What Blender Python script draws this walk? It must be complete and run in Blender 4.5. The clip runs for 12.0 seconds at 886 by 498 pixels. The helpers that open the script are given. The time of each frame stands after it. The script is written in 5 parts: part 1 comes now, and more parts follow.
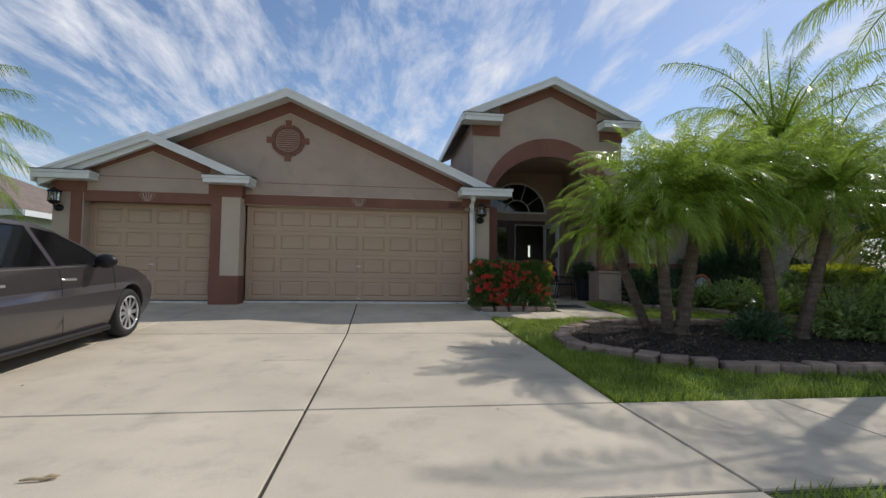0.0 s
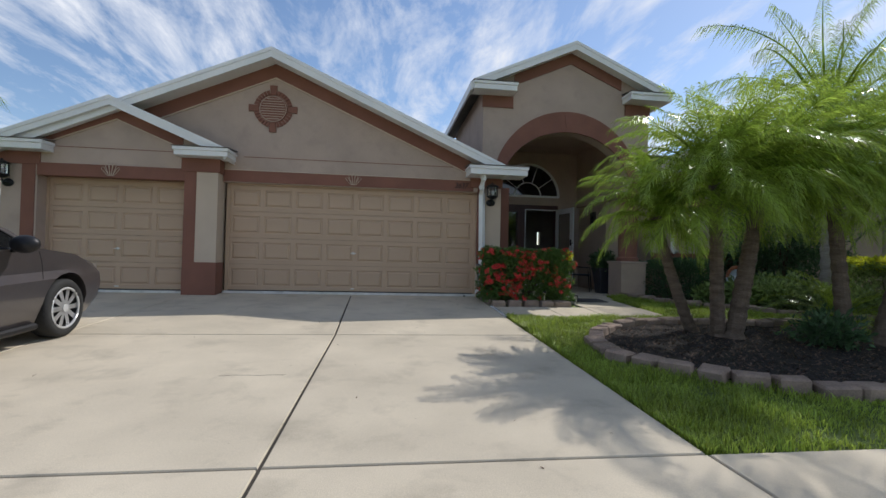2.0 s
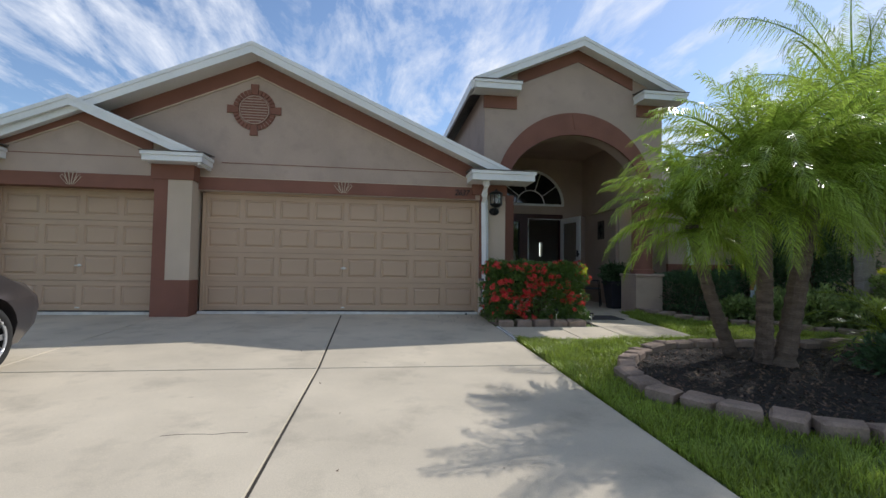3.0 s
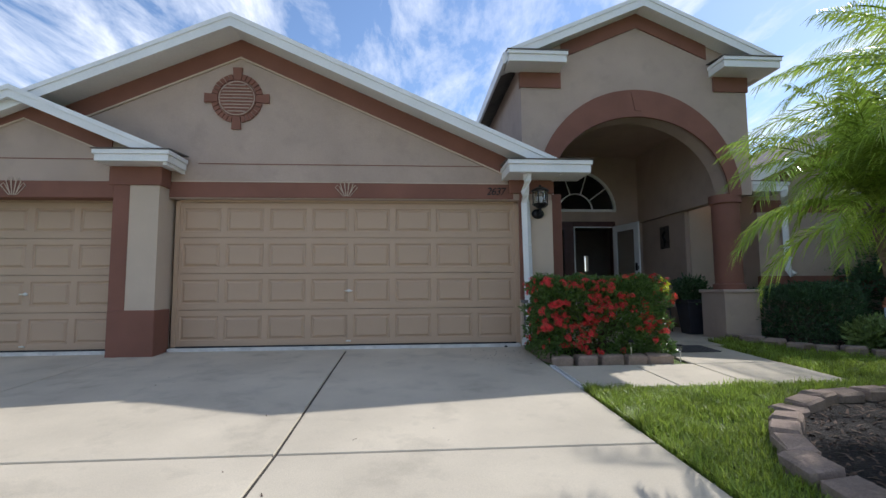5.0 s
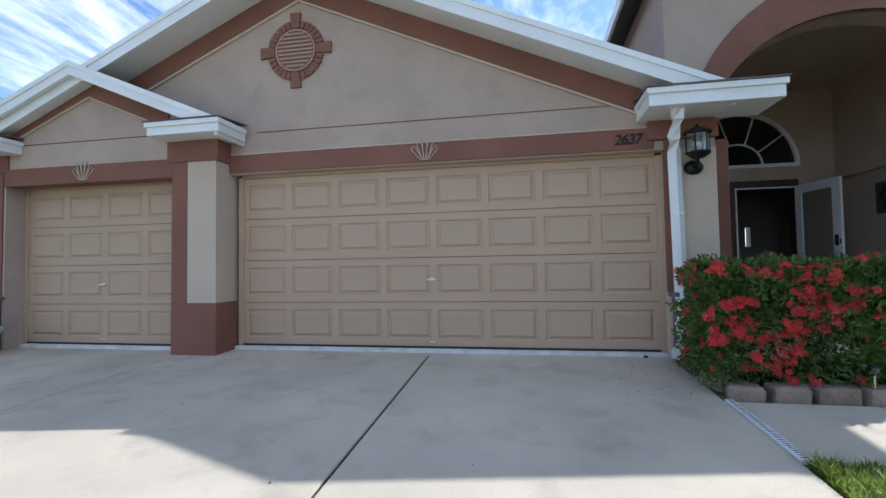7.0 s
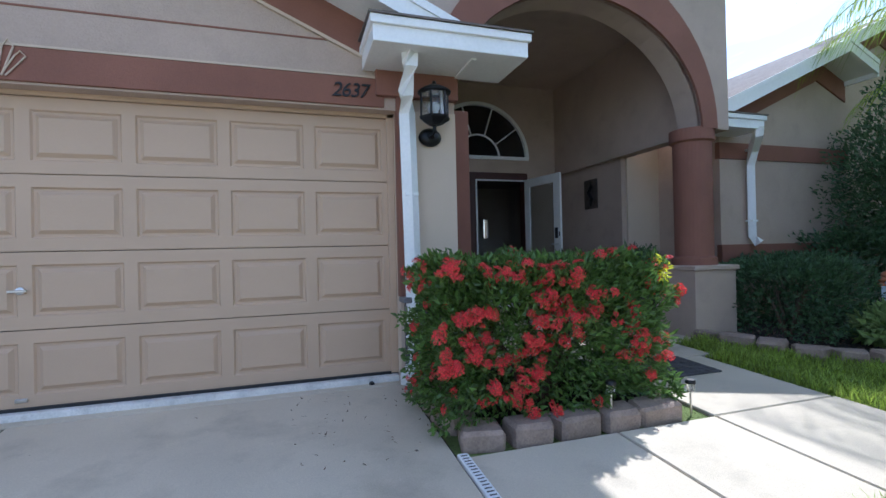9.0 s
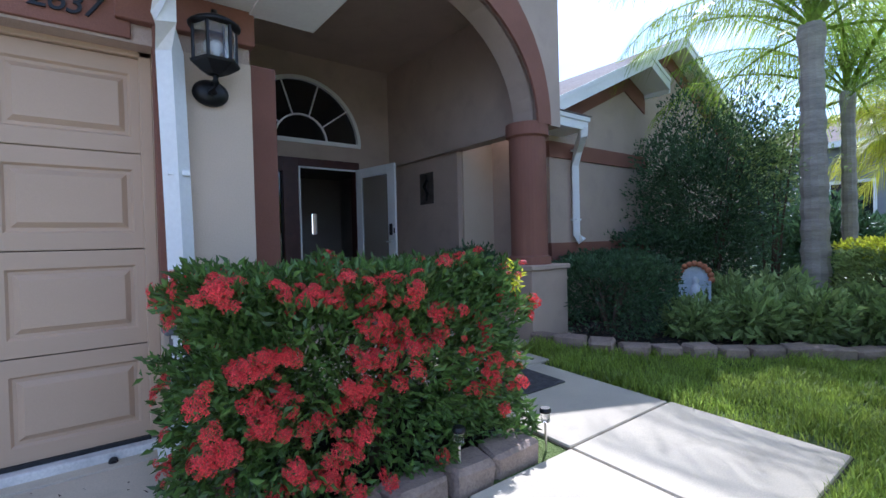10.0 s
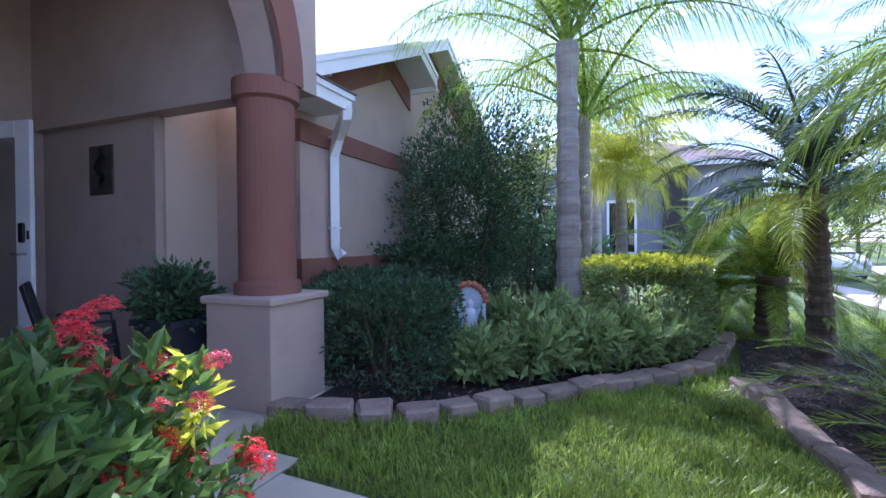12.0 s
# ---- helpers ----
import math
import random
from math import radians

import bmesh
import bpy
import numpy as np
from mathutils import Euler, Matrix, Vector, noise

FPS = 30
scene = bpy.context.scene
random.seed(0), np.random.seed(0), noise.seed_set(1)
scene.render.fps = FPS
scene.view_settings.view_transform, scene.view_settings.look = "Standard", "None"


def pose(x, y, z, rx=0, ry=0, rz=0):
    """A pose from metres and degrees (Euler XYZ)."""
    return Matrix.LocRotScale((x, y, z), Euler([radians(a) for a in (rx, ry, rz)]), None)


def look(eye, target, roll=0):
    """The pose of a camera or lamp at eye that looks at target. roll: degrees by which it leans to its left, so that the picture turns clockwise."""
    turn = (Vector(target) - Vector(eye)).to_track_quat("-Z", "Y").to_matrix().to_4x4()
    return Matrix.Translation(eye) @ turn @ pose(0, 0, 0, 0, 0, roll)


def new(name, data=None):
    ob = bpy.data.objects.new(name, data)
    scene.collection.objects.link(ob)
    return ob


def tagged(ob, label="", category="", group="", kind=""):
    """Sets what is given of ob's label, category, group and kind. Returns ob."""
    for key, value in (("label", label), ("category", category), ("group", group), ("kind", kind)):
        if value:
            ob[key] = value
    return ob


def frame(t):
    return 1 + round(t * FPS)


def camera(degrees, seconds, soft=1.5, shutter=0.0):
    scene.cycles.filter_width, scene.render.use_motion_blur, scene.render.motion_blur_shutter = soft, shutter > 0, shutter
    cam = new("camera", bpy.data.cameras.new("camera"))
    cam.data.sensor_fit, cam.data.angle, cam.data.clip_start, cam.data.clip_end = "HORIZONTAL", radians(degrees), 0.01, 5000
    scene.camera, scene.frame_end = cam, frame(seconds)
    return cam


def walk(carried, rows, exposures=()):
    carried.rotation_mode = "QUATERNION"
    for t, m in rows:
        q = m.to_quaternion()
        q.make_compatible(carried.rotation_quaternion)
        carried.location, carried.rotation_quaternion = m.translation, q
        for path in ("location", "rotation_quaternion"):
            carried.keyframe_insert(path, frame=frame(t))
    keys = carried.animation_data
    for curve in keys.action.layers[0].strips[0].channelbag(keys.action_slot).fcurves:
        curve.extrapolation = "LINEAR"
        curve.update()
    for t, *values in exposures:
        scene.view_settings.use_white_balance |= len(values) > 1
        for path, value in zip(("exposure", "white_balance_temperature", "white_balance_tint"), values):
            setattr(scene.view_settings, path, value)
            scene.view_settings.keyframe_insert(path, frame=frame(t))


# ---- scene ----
cam = camera(87.6, 12.0)
PATH = [
    (0, (-0.127, -0.211, 1.149), (0.124, 1.771, 1.24), 0.8),
    (0.5, (-0.145, -0.107, 1.123), (0.102, 1.876, 1.2), 1.0),
    (1, (-0.085, 0.173, 1.153), (0.159, 2.158, 1.201), 1.4),
    (1.5, (-0.105, 0.613, 1.135), (0.14, 2.598, 1.177), 1.4),
    (2, (-0.091, 1.021, 1.181), (0.163, 3.005, 1.214), 1.4),
    (2.5, (-0.027, 1.478, 1.174), (0.228, 3.461, 1.227), 1.2),
    (3, (-0.059, 1.907, 1.251), (0.214, 3.887, 1.33), 0.9),
    (5, (0.204, 3.778, 1.238), (0.343, 5.766, 1.405), -0.4),
    (5.5, (0.31, 4.277, 1.294), (0.266, 6.272, 1.425), -0.5),
    (6, (0.359, 4.709, 1.346), (0.106, 6.691, 1.44), -0.7),
    (6.5, (0.366, 5.056, 1.347), (-0.035, 7.013, 1.432), -0.9),
    (8.5, (0.876, 6.583, 1.396), (1.113, 8.568, 1.428), -1.2),
    (9, (1.065, 6.96, 1.407), (1.669, 8.867, 1.417), -1.3),
    (9.5, (1.309, 7.344, 1.423), (2.241, 9.114, 1.415), -1.4),
    (10, (1.542, 7.706, 1.458), (2.763, 9.29, 1.429), -1.5),
    (10.5, (1.853, 8.045, 1.45), (3.312, 9.413, 1.417), -1.6),
    (11, (2.114, 8.335, 1.471), (3.76, 9.471, 1.428), -1.5),
    (11.5, (2.483, 8.594, 1.485), (4.258, 9.513, 1.448), -1.1),
    (12, (2.839, 8.775, 1.542), (4.694, 9.524, 1.522), -0.5),
]
walk(cam, [(t, look(eye, target, roll)) for t, eye, target, roll in PATH],
     exposures=[(0, -0.3, 6400, 12), (2.5, -0.12, 6250, 11), (5.5, 0.22, 5900, 12), (6.5, 0.4, 5700, 11), (8.5, 0.92, 5450, 13), (9.5, 0.88, 5350, 15), (10.5, 1.12, 5150, 23), (11, 1.28, 5100, 28), (12, 1.38, 5050, 32)])

# ---- light ----
SUN_AZ, SUN_EL = 58.2, 44.6          # degrees from +y towards +x; above the horizon
world = bpy.data.worlds.new("sky")
scene.world = world
world.use_nodes = True
wn, wl = world.node_tree.nodes, world.node_tree.links
wn.clear()
w_out, w_bg, w_sky = wn.new("ShaderNodeOutputWorld"), wn.new("ShaderNodeBackground"), wn.new("ShaderNodeTexSky")
w_sky.sky_type, w_sky.sun_disc = "NISHITA", False
w_sky.sun_elevation, w_sky.sun_rotation = radians(SUN_EL), radians(SUN_AZ)
w_sky.air_density, w_sky.dust_density, w_sky.ozone_density = 1.0, 0.35, 2.0
w_co, w_map = wn.new("ShaderNodeTexCoord"), wn.new("ShaderNodeMapping")
w_sep, w_div, w_cmb = wn.new("ShaderNodeSeparateXYZ"), wn.new("ShaderNodeMath"), wn.new("ShaderNodeCombineXYZ")
w_div2, w_add = wn.new("ShaderNodeMath"), wn.new("ShaderNodeMath")
w_add.operation, w_add.inputs[1].default_value = "ADD", 0.12
w_div.operation = w_div2.operation = "DIVIDE"
wl.new(w_co.outputs["Generated"], w_sep.inputs[0])
wl.new(w_sep.outputs[2], w_add.inputs[0])
for k, d in ((0, w_div), (1, w_div2)):
    wl.new(w_sep.outputs[k], d.inputs[0]); wl.new(w_add.outputs[0], d.inputs[1]); wl.new(d.outputs[0], w_cmb.inputs[k])
w_map.inputs["Rotation"].default_value = (0, 0, radians(8))
w_map.inputs["Scale"].default_value = (1.5, 0.5, 1)
wl.new(w_cmb.outputs[0], w_map.inputs[0])
w_no, w_no2, w_mul = wn.new("ShaderNodeTexNoise"), wn.new("ShaderNodeTexNoise"), wn.new("ShaderNodeMath")
for n, s, d, r in ((w_no, 1.1, 9, 0.62), (w_no2, 3.2, 7, 0.66)):
    n.inputs["Scale"].default_value, n.inputs["Detail"].default_value, n.inputs["Roughness"].default_value = s, d, r
    n.inputs["Distortion"].default_value = 0.35
    wl.new(w_map.outputs[0], n.inputs["Vector"])
w_mul.operation = "MULTIPLY"
wl.new(w_no.outputs["Fac"], w_mul.inputs[0]); wl.new(w_no2.outputs["Fac"], w_mul.inputs[1])
w_ramp, w_mix = wn.new("ShaderNodeValToRGB"), wn.new("ShaderNodeMix")
w_ramp.color_ramp.elements[0].position, w_ramp.color_ramp.elements[1].position = 0.215, 0.385
w_mix.data_type = "RGBA"
wl.new(w_mul.outputs[0], w_ramp.inputs[0]); wl.new(w_ramp.outputs[0], w_mix.inputs[0])
wl.new(w_sky.outputs[0], w_mix.inputs[6])
w_mix.inputs[7].default_value = (6.3, 6.5, 6.9, 1)
wl.new(w_mix.outputs[2], w_bg.inputs[0])
w_bg.inputs[1].default_value = 0.15
wl.new(w_bg.outputs[0], w_out.inputs[0])

sun = new("sun", bpy.data.lights.new("sun", "SUN"))
sun.data.energy, sun.data.angle, sun.data.color = 3.6, radians(0.53), (1.0, 0.95, 0.87)
sa, se = radians(SUN_AZ), radians(SUN_EL)
sun.matrix_world = look((20 * math.sin(sa) * math.cos(se), 20 * math.cos(sa) * math.cos(se), 20 * math.sin(se)), (0, 0, 0))


# ---- materials ----
def mat(name, c, rough=0.8, metal=0.0, var=0.12, scale=6.0, grain=60.0, bump=0.15, depth=0.004, rnd=0.0, c2=None, spec=0.5, trans=0.0, coat=0.0, streak=None, stain=0.0):
    """A two-scale surface: blotches and fine grain on the colour, roughness and relief."""
    m = bpy.data.materials.new(name)
    m.use_nodes = True
    n, l = m.node_tree.nodes, m.node_tree.links
    b = n["Principled BSDF"]
    co = n.new("ShaderNodeTexCoord")
    src = co.outputs["Object"]
    if streak:
        mp = n.new("ShaderNodeMapping")
        mp.inputs["Scale"].default_value = streak
        l.new(src, mp.inputs[0])
        src = mp.outputs[0]
    big, fine = n.new("ShaderNodeTexNoise"), n.new("ShaderNodeTexNoise")
    for t, s, d in ((big, scale, 6), (fine, grain, 3)):
        t.inputs["Scale"].default_value, t.inputs["Detail"].default_value = s, d
        l.new(src, t.inputs["Vector"])
    mix = n.new("ShaderNodeMix")
    mix.data_type = "RGBA"
    lo = tuple(max(0, v * (1 - var)) for v in c)
    hi = c2 or tuple(min(1, v * (1 + var)) for v in c)
    mix.inputs[6].default_value, mix.inputs[7].default_value = (*lo, 1), (*hi, 1)
    ramp = n.new("ShaderNodeMapRange")
    ramp.inputs[1].default_value, ramp.inputs[2].default_value = 0.3, 0.7
    l.new(big.outputs["Fac"], ramp.inputs[0]); l.new(ramp.outputs[0], mix.inputs[0])
    hsv = n.new("ShaderNodeHueSaturation")
    vr = n.new("ShaderNodeMapRange")
    vr.inputs[1].default_value, vr.inputs[2].default_value = 0.25, 0.75
    vr.inputs[3].default_value, vr.inputs[4].default_value = 1 - var * 0.8, 1 + var * 0.8
    l.new(fine.outputs["Fac"], vr.inputs[0])
    val = vr.outputs[0]
    if rnd:
        info = n.new("ShaderNodeObjectInfo") if rnd > 0 else n.new("ShaderNodeNewGeometry")
        rr, mm = n.new("ShaderNodeMapRange"), n.new("ShaderNodeMath")
        rr.inputs[3].default_value, rr.inputs[4].default_value = 1 - abs(rnd), 1 + abs(rnd)
        l.new(info.outputs["Random" if rnd > 0 else "Random Per Island"], rr.inputs[0])
        mm.operation = "MULTIPLY"
        l.new(rr.outputs[0], mm.inputs[0]); l.new(val, mm.inputs[1])
        val = mm.outputs[0]
    if stain:
        st, sr, sm = n.new("ShaderNodeTexNoise"), n.new("ShaderNodeMapRange"), n.new("ShaderNodeMath")
        st.inputs["Scale"].default_value, st.inputs["Detail"].default_value, st.inputs["Roughness"].default_value, st.inputs["Distortion"].default_value = scale * 2.2, 8, 0.6, 0.15
        l.new(co.outputs["Object"], st.inputs["Vector"])
        sr.inputs[1].default_value, sr.inputs[2].default_value, sr.inputs[3].default_value, sr.inputs[4].default_value = 0.52, 0.72, 1.0, 1 - stain
        l.new(st.outputs["Fac"], sr.inputs[0])
        sm.operation = "MULTIPLY"
        l.new(sr.outputs[0], sm.inputs[0]); l.new(val, sm.inputs[1])
        val = sm.outputs[0]
    l.new(val, hsv.inputs["Value"]); l.new(mix.outputs[2], hsv.inputs["Color"])
    l.new(hsv.outputs[0], b.inputs["Base Color"])
    b.inputs["Roughness"].default_value, b.inputs["Metallic"].default_value = rough, metal
    b.inputs["Specular IOR Level"].default_value = spec
    b.inputs["Coat Weight"].default_value = coat
    if trans:
        b.inputs["Transmission Weight"].default_value = 0
        tr, ms, out = n.new("ShaderNodeBsdfTranslucent"), n.new("ShaderNodeMixShader"), n["Material Output"]
        l.new(hsv.outputs[0], tr.inputs[0])
        ms.inputs[0].default_value = trans
        l.new(b.outputs[0], ms.inputs[1]); l.new(tr.outputs[0], ms.inputs[2]); l.new(ms.outputs[0], out.inputs[0])
    if bump:
        bp = n.new("ShaderNodeBump")
        bp.inputs["Strength"].default_value, bp.inputs["Distance"].default_value = bump, depth
        l.new(fine.outputs["Fac"], bp.inputs["Height"]); l.new(bp.outputs[0], b.inputs["Normal"])
    return m


def glass_mat(name, tint, rough=0.02):
    m = bpy.data.materials.new(name)
    m.use_nodes = True
    b = m.node_tree.nodes["Principled BSDF"]
    b.inputs["Base Color"].default_value = (*tint, 1)
    b.inputs["Transmission Weight"].default_value, b.inputs["Roughness"].default_value, b.inputs["IOR"].default_value = 1.0, rough, 1.45
    return m


STUCCO = mat("stucco_tan", (0.46, 0.356, 0.285), 0.9, var=0.07, scale=1.5, grain=90, bump=0.7, depth=0.008, stain=0.10)
STUCCO_CREAM = mat("stucco_cream", (0.56, 0.45, 0.34), 0.9, var=0.06, scale=1.5, grain=130, bump=0.5, depth=0.006)
BROWN = mat("stucco_red_brown", (0.225, 0.098, 0.066), 0.85, var=0.10, scale=2.0, grain=130, bump=0.5, depth=0.005)
DOOR = mat("garage_door_beige", (0.49, 0.345, 0.23), 0.55, var=0.05, scale=1.2, grain=220, bump=0.12, depth=0.002)
WHITE = mat("white_paint", (0.80, 0.80, 0.78), 0.45, var=0.05, scale=2.0, grain=40, bump=0.06)
SHINGLE = mat("roof_shingle", (0.16, 0.135, 0.12), 0.95, var=0.22, scale=5.0, grain=90, bump=0.6, depth=0.01, rnd=-0.2)
CONCRETE = mat("concrete", (0.57, 0.495, 0.375), 0.88, var=0.12, scale=1.1, grain=140, bump=0.6, depth=0.003, rnd=0.04, stain=0.22)
JOINT = mat("joint_dirt", (0.05, 0.042, 0.034), 0.95, var=0.3, scale=9)
SOIL = mat("lawn_soil", (0.12, 0.165, 0.04), 0.95, var=0.3, scale=3.0, grain=60, bump=1.0, depth=0.03)
MULCH = mat("mulch", (0.022, 0.016, 0.013), 0.95, var=0.4, scale=9, grain=50, bump=1.0, depth=0.03)
CHIP = mat("bark_chip", (0.12, 0.078, 0.054), 0.9, var=0.3, scale=20, rnd=-0.5)
STONE = mat("edging_stone", (0.30, 0.22, 0.172), 0.92, var=0.22, scale=7, grain=70, bump=0.7, depth=0.01, rnd=0.16)
LEDGE = mat("ledge_stone", (0.13, 0.125, 0.125), 0.85, var=0.3, scale=8, grain=60, bump=0.7, depth=0.012, rnd=0.3)
BLACK = mat("black_metal", (0.016, 0.016, 0.018), 0.45, 0.4, var=0.2, scale=20, bump=0.1)
CHROME = mat("brushed_metal", (0.65, 0.64, 0.62), 0.28, 1.0, var=0.05, scale=20, bump=0.03)
RUBBER = mat("black_rubber", (0.018, 0.018, 0.018), 0.8, var=0.2, scale=30)
MAROON = mat("dark_red_wood", (0.06, 0.016, 0.014), 0.45, var=0.25, scale=6, bump=0.1)
GLASS = glass_mat("window_glass", (0.72, 0.78, 0.78))
DARKGLASS = mat("dark_glass", (0.012, 0.014, 0.016), 0.04, var=0.05, bump=0, spec=0.8)
FROST = glass_mat("lantern_glass", (0.9, 0.9, 0.86), 0.25)
SILL = mat("pale_sill", (0.66, 0.64, 0.60), 0.8, var=0.15, scale=6, grain=80, bump=0.3, stain=0.25)
HALL = mat("hall_paint", (0.35, 0.32, 0.29), 0.85, var=0.08, scale=2)
INSIDE = mat("dim_interior", (0.05, 0.045, 0.04), 0.9, var=0.1, scale=2)


# ---- mesh helpers ----
def mesh(name, bm, material, parent=None, smooth=False):
    me = bpy.data.meshes.new(name)
    bmesh.ops.recalc_face_normals(bm, faces=bm.faces)
    bm.to_mesh(me)
    bm.free()
    for m in (material if isinstance(material, (list, tuple)) else [material]):
        me.materials.append(m)
    if smooth:
        for p in me.polygons:
            p.use_smooth = True
    ob = new(name, me)
    if parent:
        ob.parent = parent
    return ob


def part(name, bm, material, parent, label="", smooth=False):
    return tagged(mesh(name, bm, material, parent, smooth), label)


def shared(name, me, parent, m):
    """One more object on the same mesh."""
    ob = new(name, me)
    ob.parent = parent
    ob.matrix_local = m
    return ob


def thing(name, at, label, category, group="", kind=""):
    ob = new(name)
    ob.empty_display_size = 0.1
    ob.location = at
    return tagged(ob, label, category, group, kind)


def box(bm, x0, x1, y0, y1, z0, z1, bevel=0.0, seg=1):
    r = bmesh.ops.create_cube(bm, size=1)
    for v in r["verts"]:
        v.co = Vector((x0 + (v.co.x + 0.5) * (x1 - x0), y0 + (v.co.y + 0.5) * (y1 - y0), z0 + (v.co.z + 0.5) * (z1 - z0)))
    if bevel:
        bmesh.ops.bevel(bm, geom=list({e for v in r["verts"] for e in v.link_edges}), offset=bevel, segments=seg, affect="EDGES", profile=0.6)
    return bm


def cube(x0, x1, y0, y1, z0, z1, bevel=0.0, seg=1):
    return box(bmesh.new(), x0, x1, y0, y1, z0, z1, bevel, seg)


def prism(bm, pts, y0, y1):
    """An outline in x and z, given thickness from y0 to y1."""
    a = [bm.verts.new((x, y0, z)) for x, z in pts]
    b = [bm.verts.new((x, y1, z)) for x, z in pts]
    bm.faces.new(a)
    bm.faces.new(b[::-1])
    for i in range(len(pts)):
        j = (i + 1) % len(pts)
        bm.faces.new((a[i], b[i], b[j], a[j]))
    return bm


def slab(bm, pts, thick):
    """A sheet through four corners in space, given thickness downwards."""
    a = [bm.verts.new(p) for p in pts]
    b = [bm.verts.new(Vector(p) - Vector((0, 0, thick))) for p in pts]
    bm.faces.new(a)
    bm.faces.new(b[::-1])
    for i in range(len(pts)):
        j = (i + 1) % len(pts)
        bm.faces.new((a[i], b[i], b[j], a[j]))
    return bm


def lathe(bm, prof, seg=20, at=(0, 0, 0)):
    rings = [[bm.verts.new((at[0] + r * math.cos(2 * math.pi * i / seg), at[1] + r * math.sin(2 * math.pi * i / seg), at[2] + z)) for i in range(seg)] for r, z in prof]
    for a, b in zip(rings, rings[1:]):
        for i in range(seg):
            bm.faces.new((a[i], a[(i + 1) % seg], b[(i + 1) % seg], b[i]))
    bm.faces.new(rings[0][::-1])
    bm.faces.new(rings[-1])
    return bm


def tube(bm, path, radii, seg=8):
    rings = []
    for i, p in enumerate(path):
        p = Vector(p)
        d = (Vector(path[min(i + 1, len(path) - 1)]) - Vector(path[max(i - 1, 0)])).normalized()
        s = d.orthogonal().normalized() if abs(d.z) < 0.9 else d.cross(Vector((0, 1, 0))).normalized()
        u = d.cross(s)
        r = radii[i] if isinstance(radii, (list, tuple)) else radii
        rings.append([bm.verts.new(p + s * r * math.cos(2 * math.pi * k / seg) + u * r * math.sin(2 * math.pi * k / seg)) for k in range(seg)])
    for a, b in zip(rings, rings[1:]):
        for k in range(seg):
            bm.faces.new((a[k], a[(k + 1) % seg], b[(k + 1) % seg], b[k]))
    bm.faces.new(rings[0][::-1])
    bm.faces.new(rings[-1])
    return bm


def gz(y):
    """Height of the ground: level by the street, then rising to the house."""
    if y < 3.6:
        return 0.03 - 0.012 * min(3.6 - y, 6)
    return 0.03 + 0.045 * (min(y, 10.9) - 3.6)


# ---- ground ----
def ground_sheet():
    bm = bmesh.new()
    ys = [-400, -60, -20, -8, -2.4, 0, 3.6, 6, 8, 10.9, 14, 20, 40, 100, 500]
    xs = [-500, -100, -40, -20, -12, -7, 0, 2, 8, 16, 30, 60, 150, 600]
    g = [[bm.verts.new((x, y, gz(y) - 0.024)) for x in xs] for y in ys]
    for i in range(len(ys) - 1):
        for j in range(len(xs) - 1):
            bm.faces.new((g[i][j], g[i][j + 1], g[i + 1][j + 1], g[i + 1][j]))
    return tagged(mesh("ground", bm, SOIL), "lawn soil under short green grass", "ground", kind="structure")


ground_sheet()


def paving(name, cells, label, e=0.007):
    """Concrete bays with open joints over a dark joint bed; each bay is a slab of its own."""
    top = thing(name, (0, 0, 0), label, "pavement", kind="structure")
    for x0, x1, y0, y1, *far in cells:
        x2, x3 = far or (x0, x1)
        bm, t = bmesh.new(), 0.006
        pts = [(x0 + e, y0 + e), (x1 - e, y0 + e), (x3 - e, y1 - e), (x2 + e, y1 - e)]
        inn = [(x0 + e + t, y0 + e + t), (x1 - e - t, y0 + e + t), (x3 - e - t, y1 - e - t), (x2 + e + t, y1 - e - t)]
        lo = [bm.verts.new((x, y, gz(y) - 0.07)) for x, y in pts]
        mid = [bm.verts.new((x, y, gz(y) - 0.008)) for x, y in pts]
        hi = [bm.verts.new((x, y, gz(y))) for x, y in inn]
        for a, b in ((lo, mid), (mid, hi)):
            for i in range(4):
                bm.faces.new((a[i], a[(i + 1) % 4], b[(i + 1) % 4], b[i]))
        bm.faces.new(hi)
        part("slab", bm, CONCRETE, top)
    bm = bmesh.new()
    for x0, x1, y0, y1, *far in cells:
        x2, x3 = far or (x0, x1)
        vs = [bm.verts.new((x, y, gz(y) - 0.014)) for x, y in ((x0, y0), (x1, y0), (x3, y1), (x2, y1))]
        bm.faces.new(vs)
    part("joint_bed", bm, JOINT, top)
    return top


DX = [-7.2, -3.78, -0.72, 1.88]
DY = [-2.4, 2.05, 3.6, 6.9, 10.62]
MID_X = {3.6: -0.72, 6.9: -0.665, 10.62: -0.73}          # the middle joint bends a little
paving("driveway", [(MID_X.get(c, a) if a == -0.72 else a, MID_X.get(c, b) if b == -0.72 else b, c, d, MID_X.get(d, a) if a == -0.72 else a, MID_X.get(d, b) if b == -0.72 else b) for a, b in zip(DX, DX[1:]) for c, d in zip(DY, DY[1:])], "pale sunlit concrete driveway with dark sawn joints", 0.011)
paving("sidewalk", [(1.88 + 1.52 * i, 3.40 + 1.52 * i, 2.05, 3.6) for i in range(17)] + [(-8.72 - 1.52 * i, -7.2 - 1.52 * i, 2.05, 3.6) for i in range(9)], "pale concrete pavement along the lawn")
paving("walkway", [(1.90, 2.9, 8.33, 9.33), (2.9, 3.66, 8.33, 9.33), (3.66, 4.80, 8.33, 9.33), (3.66, 4.78, 9.33, 10.5), (3.6, 4.95, 10.5, 11.0)], "pale concrete path to the front porch")
